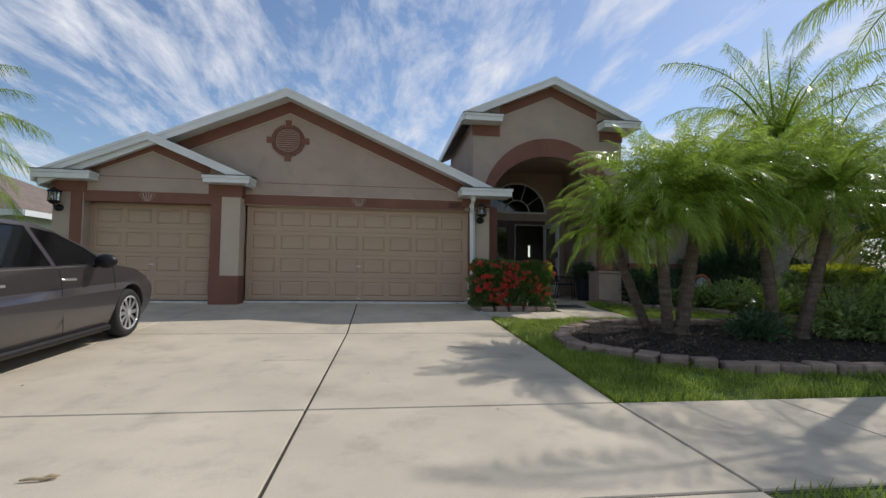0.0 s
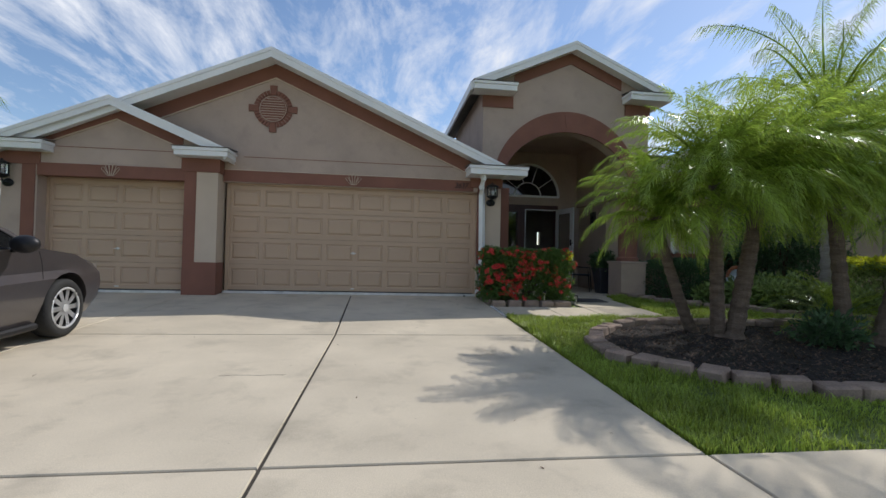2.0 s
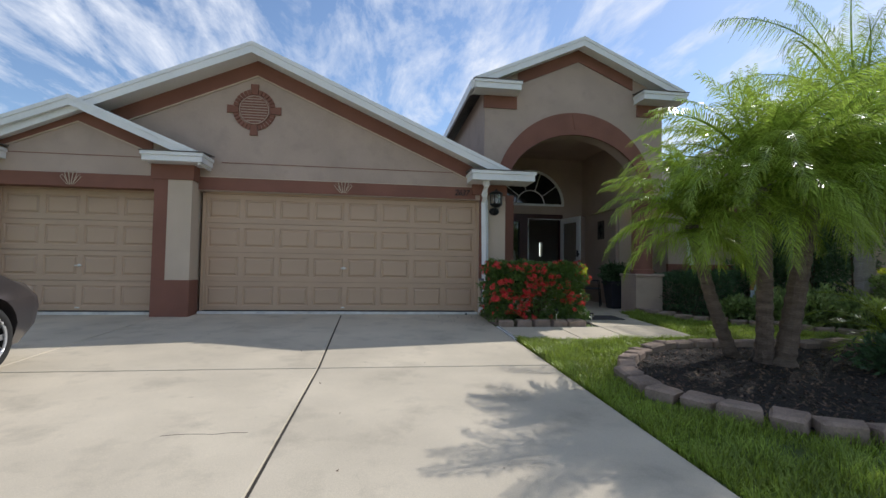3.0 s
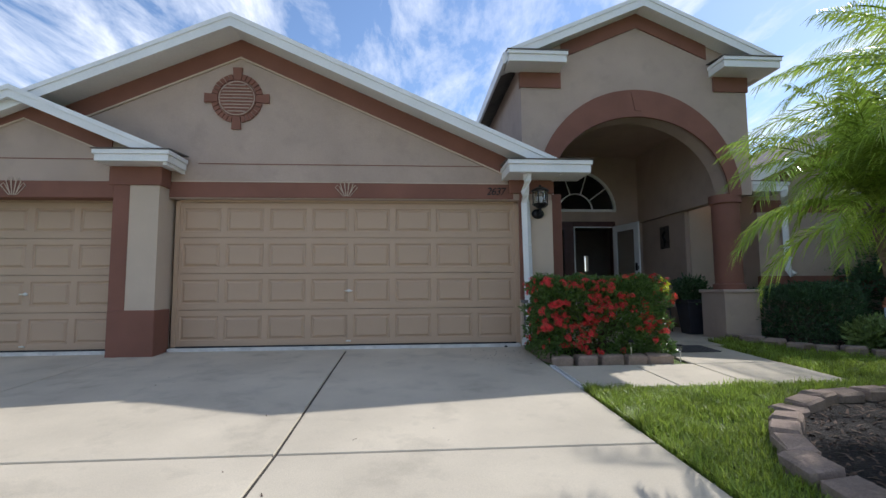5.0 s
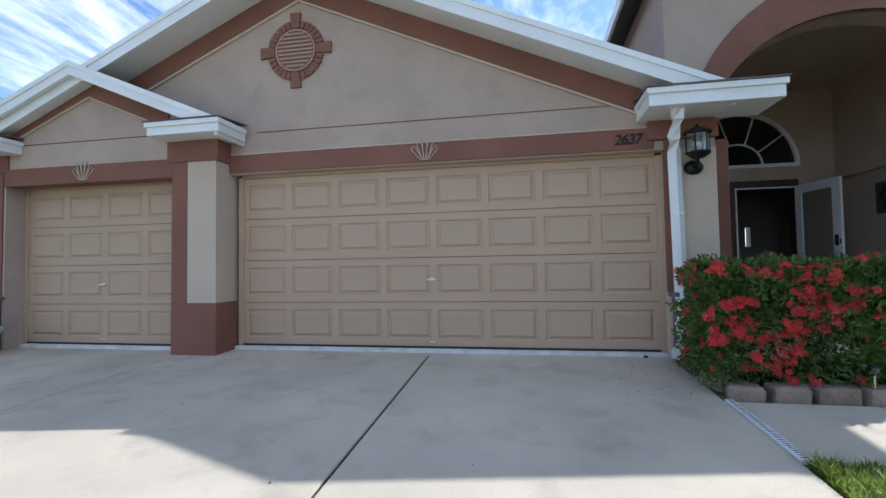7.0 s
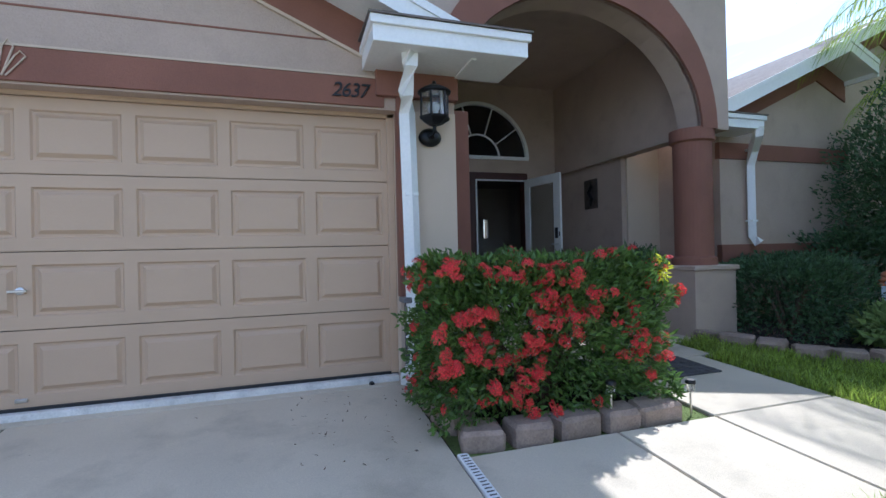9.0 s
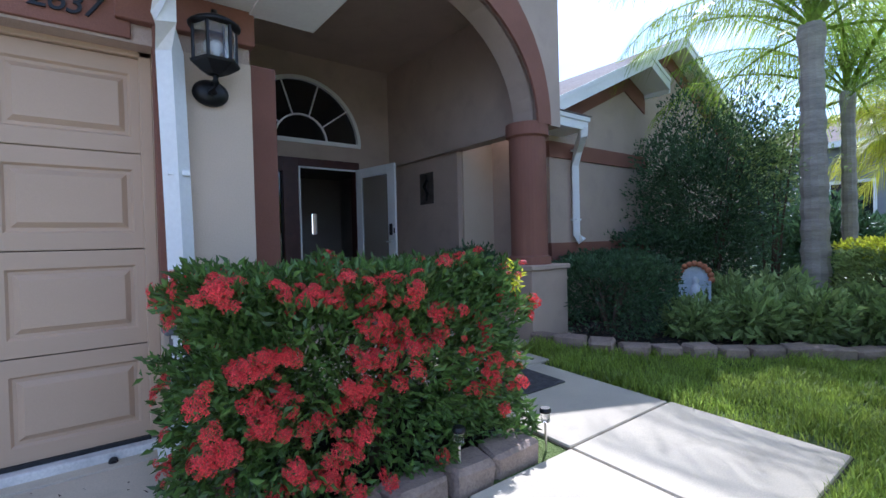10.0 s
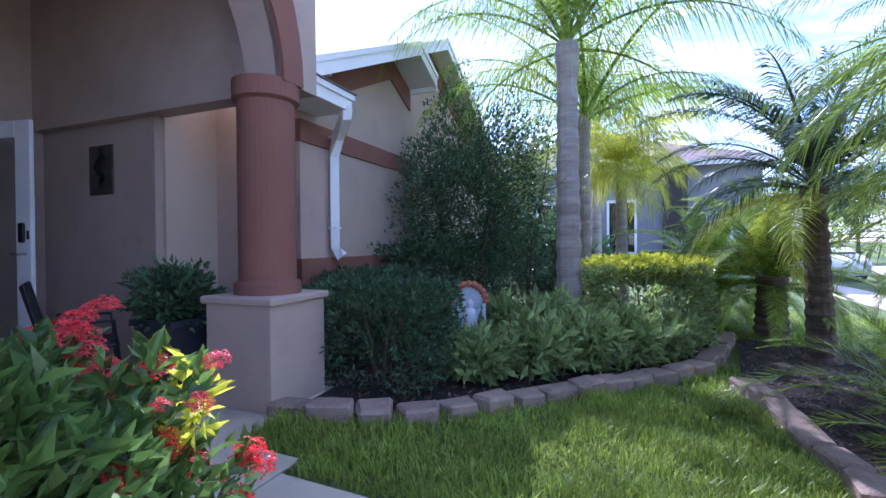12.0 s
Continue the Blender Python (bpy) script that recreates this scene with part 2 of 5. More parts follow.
paving("road", [(-40, -20, -9, -2), (-20, 0, -9, -2), (0, 20, -9, -2), (20, 40, -9, -2)], "pale street surface behind the pavement")
paving("porch_floor", [(2.45, 6.7, 11.0, 14.75)], "concrete floor of the porch")
paving("threshold", [(-6.6, -3.9, 10.62, 10.9), (-3.3, 1.9, 10.62, 10.9)], "concrete apron before the garage doors")

# ---- the house ----
Z0, DOOR_Y, WALL_Y, BAY_Y = 0.30, 10.80, 10.65, 10.40
house = thing("house", (0, 0, 0), "single-storey tan stucco house with red-brown trim and white fascia", "house")


def hw(name, bm, m=STUCCO, label=""):
    return part(name, bm, m, house, label)


def rz(x, ax, az, slope):
    return az - abs(x - ax) * slope


# garage walls: header over the double door, gable, piers
GA, GZ, SL = -2.33, 4.975, 0.440      # ridge line of the garage gable (underside of the roof sheet) and its slope
hw("wall", prism(bmesh.new(), [(-3.35, 2.56), (2.36, 2.56), (2.36, rz(2.36, GA, GZ, SL)), (GA, GZ), (-5.6, rz(-5.6, GA, GZ, SL)), (-5.6, 2.56)], WALL_Y, WALL_Y + 0.2))
hw("pier", cube(1.86, 2.36, WALL_Y - 0.02, DOOR_Y + 0.1, Z0, 2.56), STUCCO_CREAM)
hw("side_wall", cube(2.16, 2.36, DOOR_Y + 0.1, 14.9, Z0, 3.1))
hw("garage_back", cube(-7.0, 2.1, 14.7, 14.9, Z0, 3.0), INSIDE)
# single bay
SA, SZ, SS = -5.13, 3.825, 0.42
hw("wall", prism(bmesh.new(), [(-7.06, 2.52), (-3.30, 2.52), (-3.30, rz(-3.30, SA, SZ, SS)), (SA, SZ), (-7.06, rz(-7.06, SA, SZ, SS))], BAY_Y, BAY_Y + 0.2))
hw("pier", cube(-7.06, -6.46, BAY_Y, DOOR_Y, Z0, 2.52))
hw("pier", cube(-3.89, -3.30, BAY_Y, DOOR_Y + 0.1, Z0, 2.56), STUCCO_CREAM)
hw("pier_face", cube(-3.69, -3.293, BAY_Y - 0.012, BAY_Y + 0.21, 0.95, 2.70), STUCCO_CREAM)
hw("pier_return", cube(-3.42, -3.294, BAY_Y + 0.21, WALL_Y + 0.1, 2.45, 2.97), STUCCO_CREAM)
hw("side_wall", cube(-7.06, -6.86, DOOR_Y, 14.9, Z0, 3.0))
hw("pier_base", cube(-3.90, -3.28, BAY_Y - 0.03, WALL_Y + 0.13, Z0, 0.96, 0.008), BROWN)
hw("pier_cap", cube(-3.96, -3.26, BAY_Y - 0.035, WALL_Y - 0.02, 2.69, 2.95, 0.006), BROWN)
hw("trim", cube(-3.90, -3.685, BAY_Y - 0.018, BAY_Y + 0.1, 0.96, 2.70), BROWN)
hw("trim", cube(-6.71, -6.49, BAY_Y - 0.018, BAY_Y + 0.1, 1.05, 2.70), BROWN)
hw("pier_cap", cube(-7.09, -6.41, BAY_Y - 0.03, BAY_Y + 0.1, 2.70, 2.95, 0.006), BROWN)
hw("band", cube(-6.46, -3.90, BAY_Y - 0.022, BAY_Y + 0.21, 2.51, 2.74, 0.004), BROWN)
hw("band", cube(-3.28, 1.76, WALL_Y - 0.022, WALL_Y + 0.21, 2.575, 2.80, 0.004), BROWN)
hw("band_edge", cube(-3.26, 1.69, WALL_Y - 0.027, WALL_Y + 0.05, 2.80, 2.815), STUCCO_CREAM)
hw("trim", cube(1.855, 1.945, WALL_Y - 0.04, WALL_Y + 0.05, 1.05, 2.7), BROWN)
hw("pier_cap", cube(1.69, 2.38, WALL_Y - 0.06, WALL_Y + 0.1, 2.66, 2.9, 0.006), BROWN)
hw("header_return", cube(-3.25, 1.84, WALL_Y + 0.1, DOOR_Y + 0.06, 2.585, 2.7), DOOR)
hw("door_sill", cube(-3.27, 1.855, DOOR_Y - 0.09, DOOR_Y + 0.06, Z0, 0.394, 0.006), SILL, "pale concrete lip under the garage door")
hw("door_sill", cube(-6.455, -3.905, DOOR_Y - 0.21, DOOR_Y - 0.06, Z0, 0.389, 0.006), SILL, "pale concrete lip under the garage door")
hw("score_line", cube(-2.9, 1.6, WALL_Y - 0.006, WALL_Y + 0.02, 3.07, 3.082), BROWN)
hw("score_line", cube(-6.35, -4.05, BAY_Y - 0.006, BAY_Y + 0.02, 3.05, 3.062), BROWN)


def rake(ax, az, slope, x0, x1, y, drop, h, m, name="rake_trim", d=0.03):
    """A band that runs up to a ridge and down again, under the roof edge."""
    top = lambda x: rz(x, ax, az, slope) - drop
    for a, b in ((x0, ax), (ax, x1)):
        hw(name, prism(bmesh.new(), [(a, top(a)), (b, top(b)), (b, top(b) - h), (a, top(a) - h)], y, y + d), m)


rake(GA, GZ, SL, -5.5, 1.7, WALL_Y - 0.025, 0.0, 0.27, BROWN)
rake(GA, GZ, SL, -5.4, 1.65, WALL_Y - 0.03, 0.27, 0.025, STUCCO_CREAM)
rake(SA, SZ, SS, -6.5, -3.95, BAY_Y - 0.025, 0.0, 0.20, BROWN)
rake(SA, SZ, SS, -6.4, -4.0, BAY_Y - 0.03, 0.20, 0.02, STUCCO_CREAM)


def gable_roof(ax, az, slope, x0, x1, y0, y1, fh=0.17):
    """Two roof sheets with courses of shingles, a white rake board and a boxed soffit."""
    for a, b in ((x0, ax), (ax, x1)):
        za, zb = rz(a, ax, az, slope) + 0.03, rz(b, ax, az, slope) + 0.03
        hw("roof", slab(bmesh.new(), [(a, y0, za + 0.12), (b, y0, zb + 0.12), (b, y1, zb + 0.12), (a, y1, za + 0.12)], 0.05), SHINGLE)
        hw("soffit", slab(bmesh.new(), [(a, y0 + 0.03, za), (b, y0 + 0.03, zb), (b, y0 + 0.62, zb), (a, y0 + 0.62, za)], 0.03), WHITE)
        hw("rake_board", prism(bmesh.new(), [(a, za + 0.10), (b, zb + 0.10), (b, zb + 0.10 - fh), (a, za + 0.10 - fh)], y0 - 0.02, y0 + 0.02), WHITE, "white painted rake board")
        hw("drip_edge", prism(bmesh.new(), [(a, za + 0.125), (b, zb + 0.125), (b, zb + 0.06), (a, za + 0.06)], y0 - 0.035, y0 - 0.02), WHITE)
        edge = a if b == ax else b
        ze = za if b == ax else zb
        s = -1 if b == ax else 1
        hw("fascia", cube(min(edge, edge + s * 0.04), max(edge, edge + s * 0.04), y0, y1, ze - 0.10, ze + 0.09), WHITE)


def eave_return(x0, x1, y0, y1, z0, z1):
    bm = cube(x0, x1, y0, y1, z0, z1 - 0.05, 0.004)
    box(bm, x0 - 0.02, x1 + 0.02, y0 - 0.025, y1, z1 - 0.06, z1, 0.004)
    hw("eave_return", bm, WHITE, "white boxed eave return")
    hw("return_roof", slab(bmesh.new(), [(x0 - 0.03, y0 - 0.04, z1 + 0.015), (x1 + 0.03, y0 - 0.04, z1 + 0.015), (x1 + 0.03, y1, z1 + 0.06), (x0 - 0.03, y1, z1 + 0.06)], 0.014), SHINGLE)


gable_roof(GA, GZ, SL, -7.2, 2.35, 10.2, 15.0)
gable_roof(SA, SZ, SS, -7.28, -3.12, 10.12, 12.6, 0.15)
eave_return(1.59, 2.77, 10.09, 10.64, 2.86, 3.035)
eave_return(-3.985, -3.04, 10.08, 10.6, 2.95, 3.105)
eave_return(-7.28, -6.2, 10.08, 10.4, 2.93, 3.10)

# entry tower with its arch
T0, T1, TY, TA, TZ, TS = 2.05, 6.02, 11.18, 4.087, 5.945, 0.44
AC, AZ, AR, AH = 4.05, 2.78, 1.55, 1.33     # middle, spring line, half width and rise of the arch
bm = bmesh.new()
arc = [(AC + AR * math.cos(math.pi * (1 - i / 28)), AZ + AH * math.sin(math.pi * (1 - i / 28))) for i in range(29)]
prism(bm, [(T0, 2.3)] + [(AC - AR, 2.3)] + arc + [(T1, AZ), (T1, rz(T1, TA, TZ, TS)), (TA, TZ), (T0, rz(T0, TA, TZ, TS))], TY, TY + 0.35)
hw("tower_wall", bm)
hw("tower_side", cube(T0, T0 + 0.2, TY + 0.35, 15.2, 2.3, 5.0))
hw("tower_side", cube(T1 - 0.2, T1, TY + 0.35, 15.2, 2.80, 5.0))
hw("porch_wall", cube(2.36, AC - AR, TY, TY + 0.35, Z0, 2.3))
hw("pilaster", cube(2.5, 2.68, TY - 0.032, TY + 0.33, Z0, AZ - 0.02, 0.006), BROWN, "red-brown stucco pilaster under the arch")
hw("porch_side", cube(2.36, 2.5, TY + 0.35, 14.75, Z0, 4.9))
hw("porch_side", cube(T1 - 0.1, T1 + 0.15, 12.99, 14.75, Z0, 2.80))
hw("porch_ceiling", cube(2.5, T1 - 0.2, TY + 0.35, 14.75, 4.45, 4.55), STUCCO)
bm = bmesh.new()
o = [(AC + 1.77 * math.cos(math.pi * (1 - i / 28)), AZ + 1.80 * math.sin(math.pi * (1 - i / 28))) for i in range(29)]
prism(bm, [(AC - 1.77, 0.4)] + o + [(AC + AR, AZ - 0.003)] + arc[::-1] + [(AC - AR, 0.4)], TY - 0.03, TY + 0.05)
hw("arch_trim", bm, BROWN, "red-brown stucco band round the arch")
hw("keystone", prism(bmesh.new(), [(AC - 0.05, AZ + AH + 0.10), (AC + 0.05, AZ + AH + 0.10), (AC + 0.10, AZ + 1.74), (AC - 0.10, AZ + 1.74)], TY - 0.042, TY + 0.02), BROWN)
rake(TA, TZ, TS, T0 + 0.7, T1 - 0.7, TY - 0.025, 0.0, 0.25, BROWN)
hw("corner_band", cube(T0 - 0.02, 2.73, TY - 0.03, TY + 0.05, 4.58, 4.86), BROWN)
hw("corner_band", cube(5.42, T1 + 0.02, TY - 0.03, TY + 0.05, 4.58, 4.86), BROWN)
gable_roof(TA, TZ, TS, 1.74, 6.36, 10.88, 16.5)
eave_return(1.77, 2.71, 10.77, 11.18, 4.84, 5.015)
eave_return(5.36, 6.34, 10.77, 11.18, 4.84, 5.015)

# column on its pedestal
hw("pedestal", cube(5.36, 5.97, 11.09, 11.70, Z0, 1.12, 0.006), STUCCO)
hw("pedestal_cap", cube(5.33, 6.00, 11.06, 11.73, 1.12, 1.175, 0.01), STUCCO)
hw("column", lathe(bmesh.new(), [(0.25, 1.175), (0.25, 1.26), (0.215, 1.28), (0.215, 2.64), (0.25, 2.66), (0.25, 2.80)], 32, (5.68, 11.40, 0)), BROWN, "round red-brown stucco column")

# front door wall with fan window
DWY = 14.75
FX, FZ, FR = 4.25, 3.10, 1.0
EX0, EX1, ETOP = 3.48, 5.22, 2.83       # the entrance opening
hw("door_wall", cube(2.36, EX0, DWY, DWY + 0.2, 0.3, ETOP))
hw("door_wall", cube(EX1, T1, DWY, DWY + 0.2, 0.3, ETOP))
hw("door_wall", cube(2.36, T1, DWY, DWY + 0.2, ETOP, FZ))
for a0, a1, xe in ((math.pi, math.pi / 2, 2.36), (0.0, math.pi / 2, T1)):
    q = [(FX + FR * math.cos(a0 + (a1 - a0) * i / 14), FZ + FR * math.sin(a0 + (a1 - a0) * i / 14)) for i in range(15)]
    hw("door_wall", prism(bmesh.new(), [(xe, FZ)] + q + [(FX, 4.9), (xe, 4.9)], DWY, DWY + 0.2))
for b in ((2.4, 5.68, 18.0, 18.1, 0.38, 4.5), (5.80, 6.4, 18.0, 18.1, 0.38, 4.5), (5.68, 5.80, 18.0, 18.1, 0.38, 1.72), (5.68, 5.80, 18.0, 18.1, 2.20, 4.5), (2.3, 2.4, 14.95, 18.1, 0.38, 4.5), (6.4, 6.5, 14.95, 18.1, 0.38, 4.5), (2.3, 6.5, 14.95, 18.1, 4.5, 4.6), (2.3, 6.5, 14.95, 18.1, 0.28, 0.38)):
    hw("hall_wall", cube(*b), HALL, "dim hall surface behind the front door")

# wing beside the porch: a small front gable that shares its slope with a wider one behind
WY, WA, WZ, WS = 11.83, 10.4, 4.985, 0.46
FA, FAZ = 8.50, 4.12
hw("wall", prism(bmesh.new(), [(6.6, Z0), (9.1, Z0), (9.1, rz(9.1, FA, FAZ, WS)), (FA, FAZ), (6.6, rz(6.6, FA, FAZ, WS))], WY, WY + 0.2))
hw("wall", prism(bmesh.new(), [(9.1, Z0), (14.2, Z0), (14.2, rz(14.2, WA, WZ, WS)), (WA, WZ), (9.1, rz(9.1, WA, WZ, WS)), (8.0, 3.7), (8.0, 3.2), (9.1, 3.2)], WY + 0.25, WY + 0.45))
hw("side_wall", cube(6.6, 6.8, WY + 0.2, 13.2, Z0, 3.2))
hw("recess_wall", cube(6.0, 6.8, 12.95, 13.15, Z0, 3.2), STUCCO_CREAM)
hw("band", cube(6.58, 9.12, WY - 0.025, WY + 0.05, 2.59, 2.81), BROWN)
hw("band", cube(6.58, 9.12, WY - 0.03, WY + 0.05, 1.12, 1.41), BROWN)
rake(FA, FAZ, WS, 6.7, 9.1, WY - 0.025, 0.0, 0.30, BROWN)
rake(WA, WZ, WS, 9.1, 14.1, WY + 0.225, 0.0, 0.30, BROWN)
gable_roof(FA, FAZ, WS, 6.2, 9.08, 11.38, 12.4)
gable_roof(WA, WZ, WS, 7.0, 14.5, 11.72, 17.0)
eave_return(6.2, 6.86, 11.38, 11.83, 2.89, 3.06)
hw("back_wall", cube(-6.5, 5.1, 18.3, 18.5, Z0, 3.0))
hw("back_wall", cube(5.9, 13.7, 18.3, 18.5, Z0, 3.0))
hw("end_wall", cube(14.0, 14.2, 12.3, 18.4, Z0, 3.0))
hw("main_roof", prism(bmesh.new(), [(-6.8, 3.0), (14, 3.0), (9.5, 4.7), (-3.5, 4.7)], 15.2, 18.8), SHINGLE)


# ---- garage doors ----
def garage_door(x0, x1, y, z0, z1, cols, label):
    top = thing("garage_door", (x0, y, z0), label, "garage door")
    w, h = x1 - x0, (z1 - z0) / 4
    pw, ph = w / cols, h
    bm = bmesh.new()
    fr = 0.055                                       # raised panel: a bevelled groove round a raised field
    a, b = pw * 0.5 - 0.042, ph * 0.5 - 0.09
    loops = [(a, b, 0.0), (a - 0.012, b - 0.012, 0.014), (a - 0.028, b - 0.028, 0.014), (a - fr, b - fr, -0.006)]
    rings = [[bm.verts.new((sx * p, d, sz * q)) for sx, sz in ((-1, -1), (1, -1), (1, 1), (-1, 1))] for p, q, d in loops]
    for r, s in zip(rings, rings[1:]):
        for i in range(4):
            bm.faces.new((r[i], r[(i + 1) % 4], s[(i + 1) % 4], s[i]))
    bm.faces.new(rings[-1])
    pm = None
    for r in range(4):
        zb = h * r
        bm2 = bmesh.new()
        for c in range(cols):                        # the sheet round each panel
            cx, cz = pw * (c + 0.5), zb + ph / 2
            o = [bm2.verts.new((cx + sx * pw / 2, 0, cz + sz * (ph / 2 - 0.004))) for sx, sz in ((-1, -1), (1, -1), (1, 1), (-1, 1))]
            n = [bm2.verts.new((cx + sx * a, 0, cz + sz * b)) for sx, sz in ((-1, -1), (1, -1), (1, 1), (-1, 1))]
            for i in range(4):
                bm2.faces.new((o[i], o[(i + 1) % 4], n[(i + 1) % 4], n[i]))
        box(bm2, 0, w, 0.016, 0.05, zb, zb + h - 0.004)
        sec = part("section", bm2, DOOR, top)
        for c in range(cols):
            if pm is None:
                bmesh.ops.recalc_face_normals(bm, faces=bm.faces)
                pm = bpy.data.meshes.new("panel")
                bm.to_mesh(pm)
                bm.free()
                pm.materials.append(DOOR)
            shared("panel", pm, sec, pose(pw * (c + 0.5), 0, zb + ph / 2))
    bm = cube(-0.06, 0, -0.03, 0.05, 0, 4 * h + 0.05, 0.004)
    box(bm, w, w + 0.06, -0.03, 0.05, 0, 4 * h + 0.05, 0.004)
    box(bm, -0.06, w + 0.06, -0.03, 0.05, 4 * h, 4 * h + 0.06, 0.004)
    part("stop_moulding", bm, DOOR, top)
    part("bottom_seal", cube(0, w, -0.022, 0.04, -0.012, 0.010), RUBBER, top)
    bm = lathe(bmesh.new(), [(0.026, 0), (0.026, 0.012), (0.012, 0.016), (0.012, 0.035)], 14)
    bmesh.ops.rotate(bm, verts=bm.verts, matrix=Matrix.Rotation(radians(90), 3, "X"))
    box(bm, -0.055, 0.055, -0.048, -0.033, -0.009, 0.009, 0.004)
    hd = part("handle", bm, CHROME, top, "chrome lock handle")
    hd.location = (w * 0.495, 0, 2 * h - 0.265)
    bm = cube(-0.035, 0.035, -0.02, 0, -0.012, 0.012, 0.003)
    lift = part("lift_handle", bm, CHROME, top)
    lift.location = (w * 0.495, 0, 0.06)
    return top


garage_door(-3.19, 1.80, DOOR_Y, 0.405, 2.53, 8, "beige double garage door with raised panels, closed")
garage_door(-6.42, -3.93, DOOR_Y - 0.12, 0.40, 2.50, 4, "beige single garage door with raised panels, closed")

# ---- fittings of the house ----
def downspout(path, label, w=0.066):
    top = thing("downspout", path[0], label, "downspout")
    bm = tube(bmesh.new(), [Vector(p) - Vector(path[0]) for p in path], w, 4)
    part("pipe", bm, WHITE, top)
    for i in (len(path) // 2, len(path) - 2):
        p = Vector(path[i]) - Vector(path[0])
        part("strap", cube(p.x - 0.052, p.x + 0.052, p.y - 0.052, p.y + 0.052, p.z + 0.2, p.z + 0.225), WHITE, top)
    return top


downspout([(1.88, 10.22, 2.9), (1.88, 10.24, 2.78), (1.88, 10.38, 2.62), (1.92, 10.52, 2.50), (1.94, 10.54, 1.65), (1.955, 10.54, 0.62), (1.93, 10.50, 0.52), (1.83, 10.36, 0.44)], "white metal downspout beside the garage door")
downspout([(6.80, 11.40, 2.93), (6.80, 11.42, 2.84), (7.04, 11.68, 2.70), (7.09, 11.77, 2.5), (7.09, 11.77, 1.8), (7.09, 11.77, 1.52), (7.13, 11.70, 1.42)], "white metal downspout on the wing wall")


def lantern(x, y, z):
    """z: top of the wall plate's arm; the body hangs over a curved arm."""
    top = thing("wall_lantern", (x, y, z), "black coach lantern with clear panes on the pier", "wall lamp", "garage lanterns")
    bm = lathe(bmesh.new(), [(0.075, 0), (0.075, 0.012), (0.05, 0.03), (0.03, 0.035)], 20)
    bmesh.ops.rotate(bm, verts=bm.verts, matrix=Matrix.Rotation(radians(90), 3, "X"))
    part("back_plate", bm, BLACK, top, smooth=True)
    part("arm", tube(bmesh.new(), [(0, -0.02, 0), (0, -0.07, -0.015), (0, -0.115, 0.02), (0, -0.12, 0.07)], 0.016, 10), BLACK, top, smooth=True)
    part("base", lathe(bmesh.new(), [(0.03, 0.06), (0.05, 0.07), (0.095, 0.11), (0.10, 0.125), (0.085, 0.13)], 6, (0, -0.125, 0)), BLACK, top)
    bm = lathe(bmesh.new(), [(0.082, 0.132), (0.082, 0.31)], 6, (0, -0.125, 0))
    part("pane", bm, FROST, top).visible_shadow = False
    for i in range(6):
        a = math.pi / 3 * i
        cx, cy = 0.085 * math.cos(a), -0.125 + 0.085 * math.sin(a)
        part("bar", tube(bmesh.new(), [(cx, cy, 0.13), (cx, cy, 0.315)], 0.007, 6), BLACK, top)
    part("bulb", lathe(bmesh.new(), [(0.012, 0.135), (0.014, 0.17), (0.024, 0.18), (0.026, 0.215), (0.016, 0.235)], 12, (0, -0.125, 0)), WHITE, top, smooth=True)
    part("cap", lathe(bmesh.new(), [(0.10, 0.312), (0.105, 0.325), (0.085, 0.345), (0.04, 0.375), (0.015, 0.385), (0.012, 0.41)], 18, (0, -0.125, 0)), BLACK, top, smooth=True)
    return top


for lx, ly in ((2.13, WALL_Y - 0.03), (-6.93, BAY_Y - 0.01)):
    lantern(lx, ly, 2.345).scale = (1.28, 1.28, 1.0)

# gable medallion
MX, MZ = -2.37, 4.065
med = thing("gable_medallion", (MX, WALL_Y, MZ), "round red-brown stucco medallion with brick-like rim and cross keys", "medallion")
bm = lathe(bmesh.new(), [(0.275, 0), (0.275, 0.03)], 40)
bmesh.ops.rotate(bm, verts=bm.verts, matrix=Matrix.Rotation(radians(90), 3, "X"))
part("disc", bm, BROWN, med)
for i in range(9):
    z = -0.2 + 0.05 * i
    w = math.sqrt(0.235 ** 2 - z * z)
    part("slat", cube(-w, w, -0.042, -0.028, z - 0.007, z + 0.007), STUCCO, med)
bm = bmesh.new()
tube(bm, [(0.255 * math.cos(a * math.pi / 24), -0.032, 0.255 * math.sin(a * math.pi / 24)) for a in range(49)], 0.009, 5)
part("inner_ring", bm, STUCCO, med)
for i in range(32):
    a = 2 * math.pi * (i + 0.5) / 32
    if abs((a + math.pi / 4) % (math.pi / 2) - math.pi / 4) < 0.13:
        continue
    h = 0.5 * 2 * math.pi / 32 * 0.84
    pts = [(0.285 * math.cos(a - h), 0.285 * math.sin(a - h)), (0.375 * math.cos(a - h), 0.375 * math.sin(a - h)), (0.375 * math.cos(a + h), 0.375 * math.sin(a + h)), (0.285 * math.cos(a + h), 0.285 * math.sin(a + h))]
    part("brick", prism(bmesh.new(), pts, -0.03, 0.0), BROWN, med)
for i in range(4):
    bm = prism(bmesh.new(), [(0.28, -0.055), (0.47, -0.07), (0.47, 0.07), (0.28, 0.055)], -0.035, 0.0)
    bmesh.ops.rotate(bm, verts=bm.verts, matrix=Matrix.Rotation(i * math.pi / 2, 3, "Y"))
    part("keystone", bm, BROWN, med)


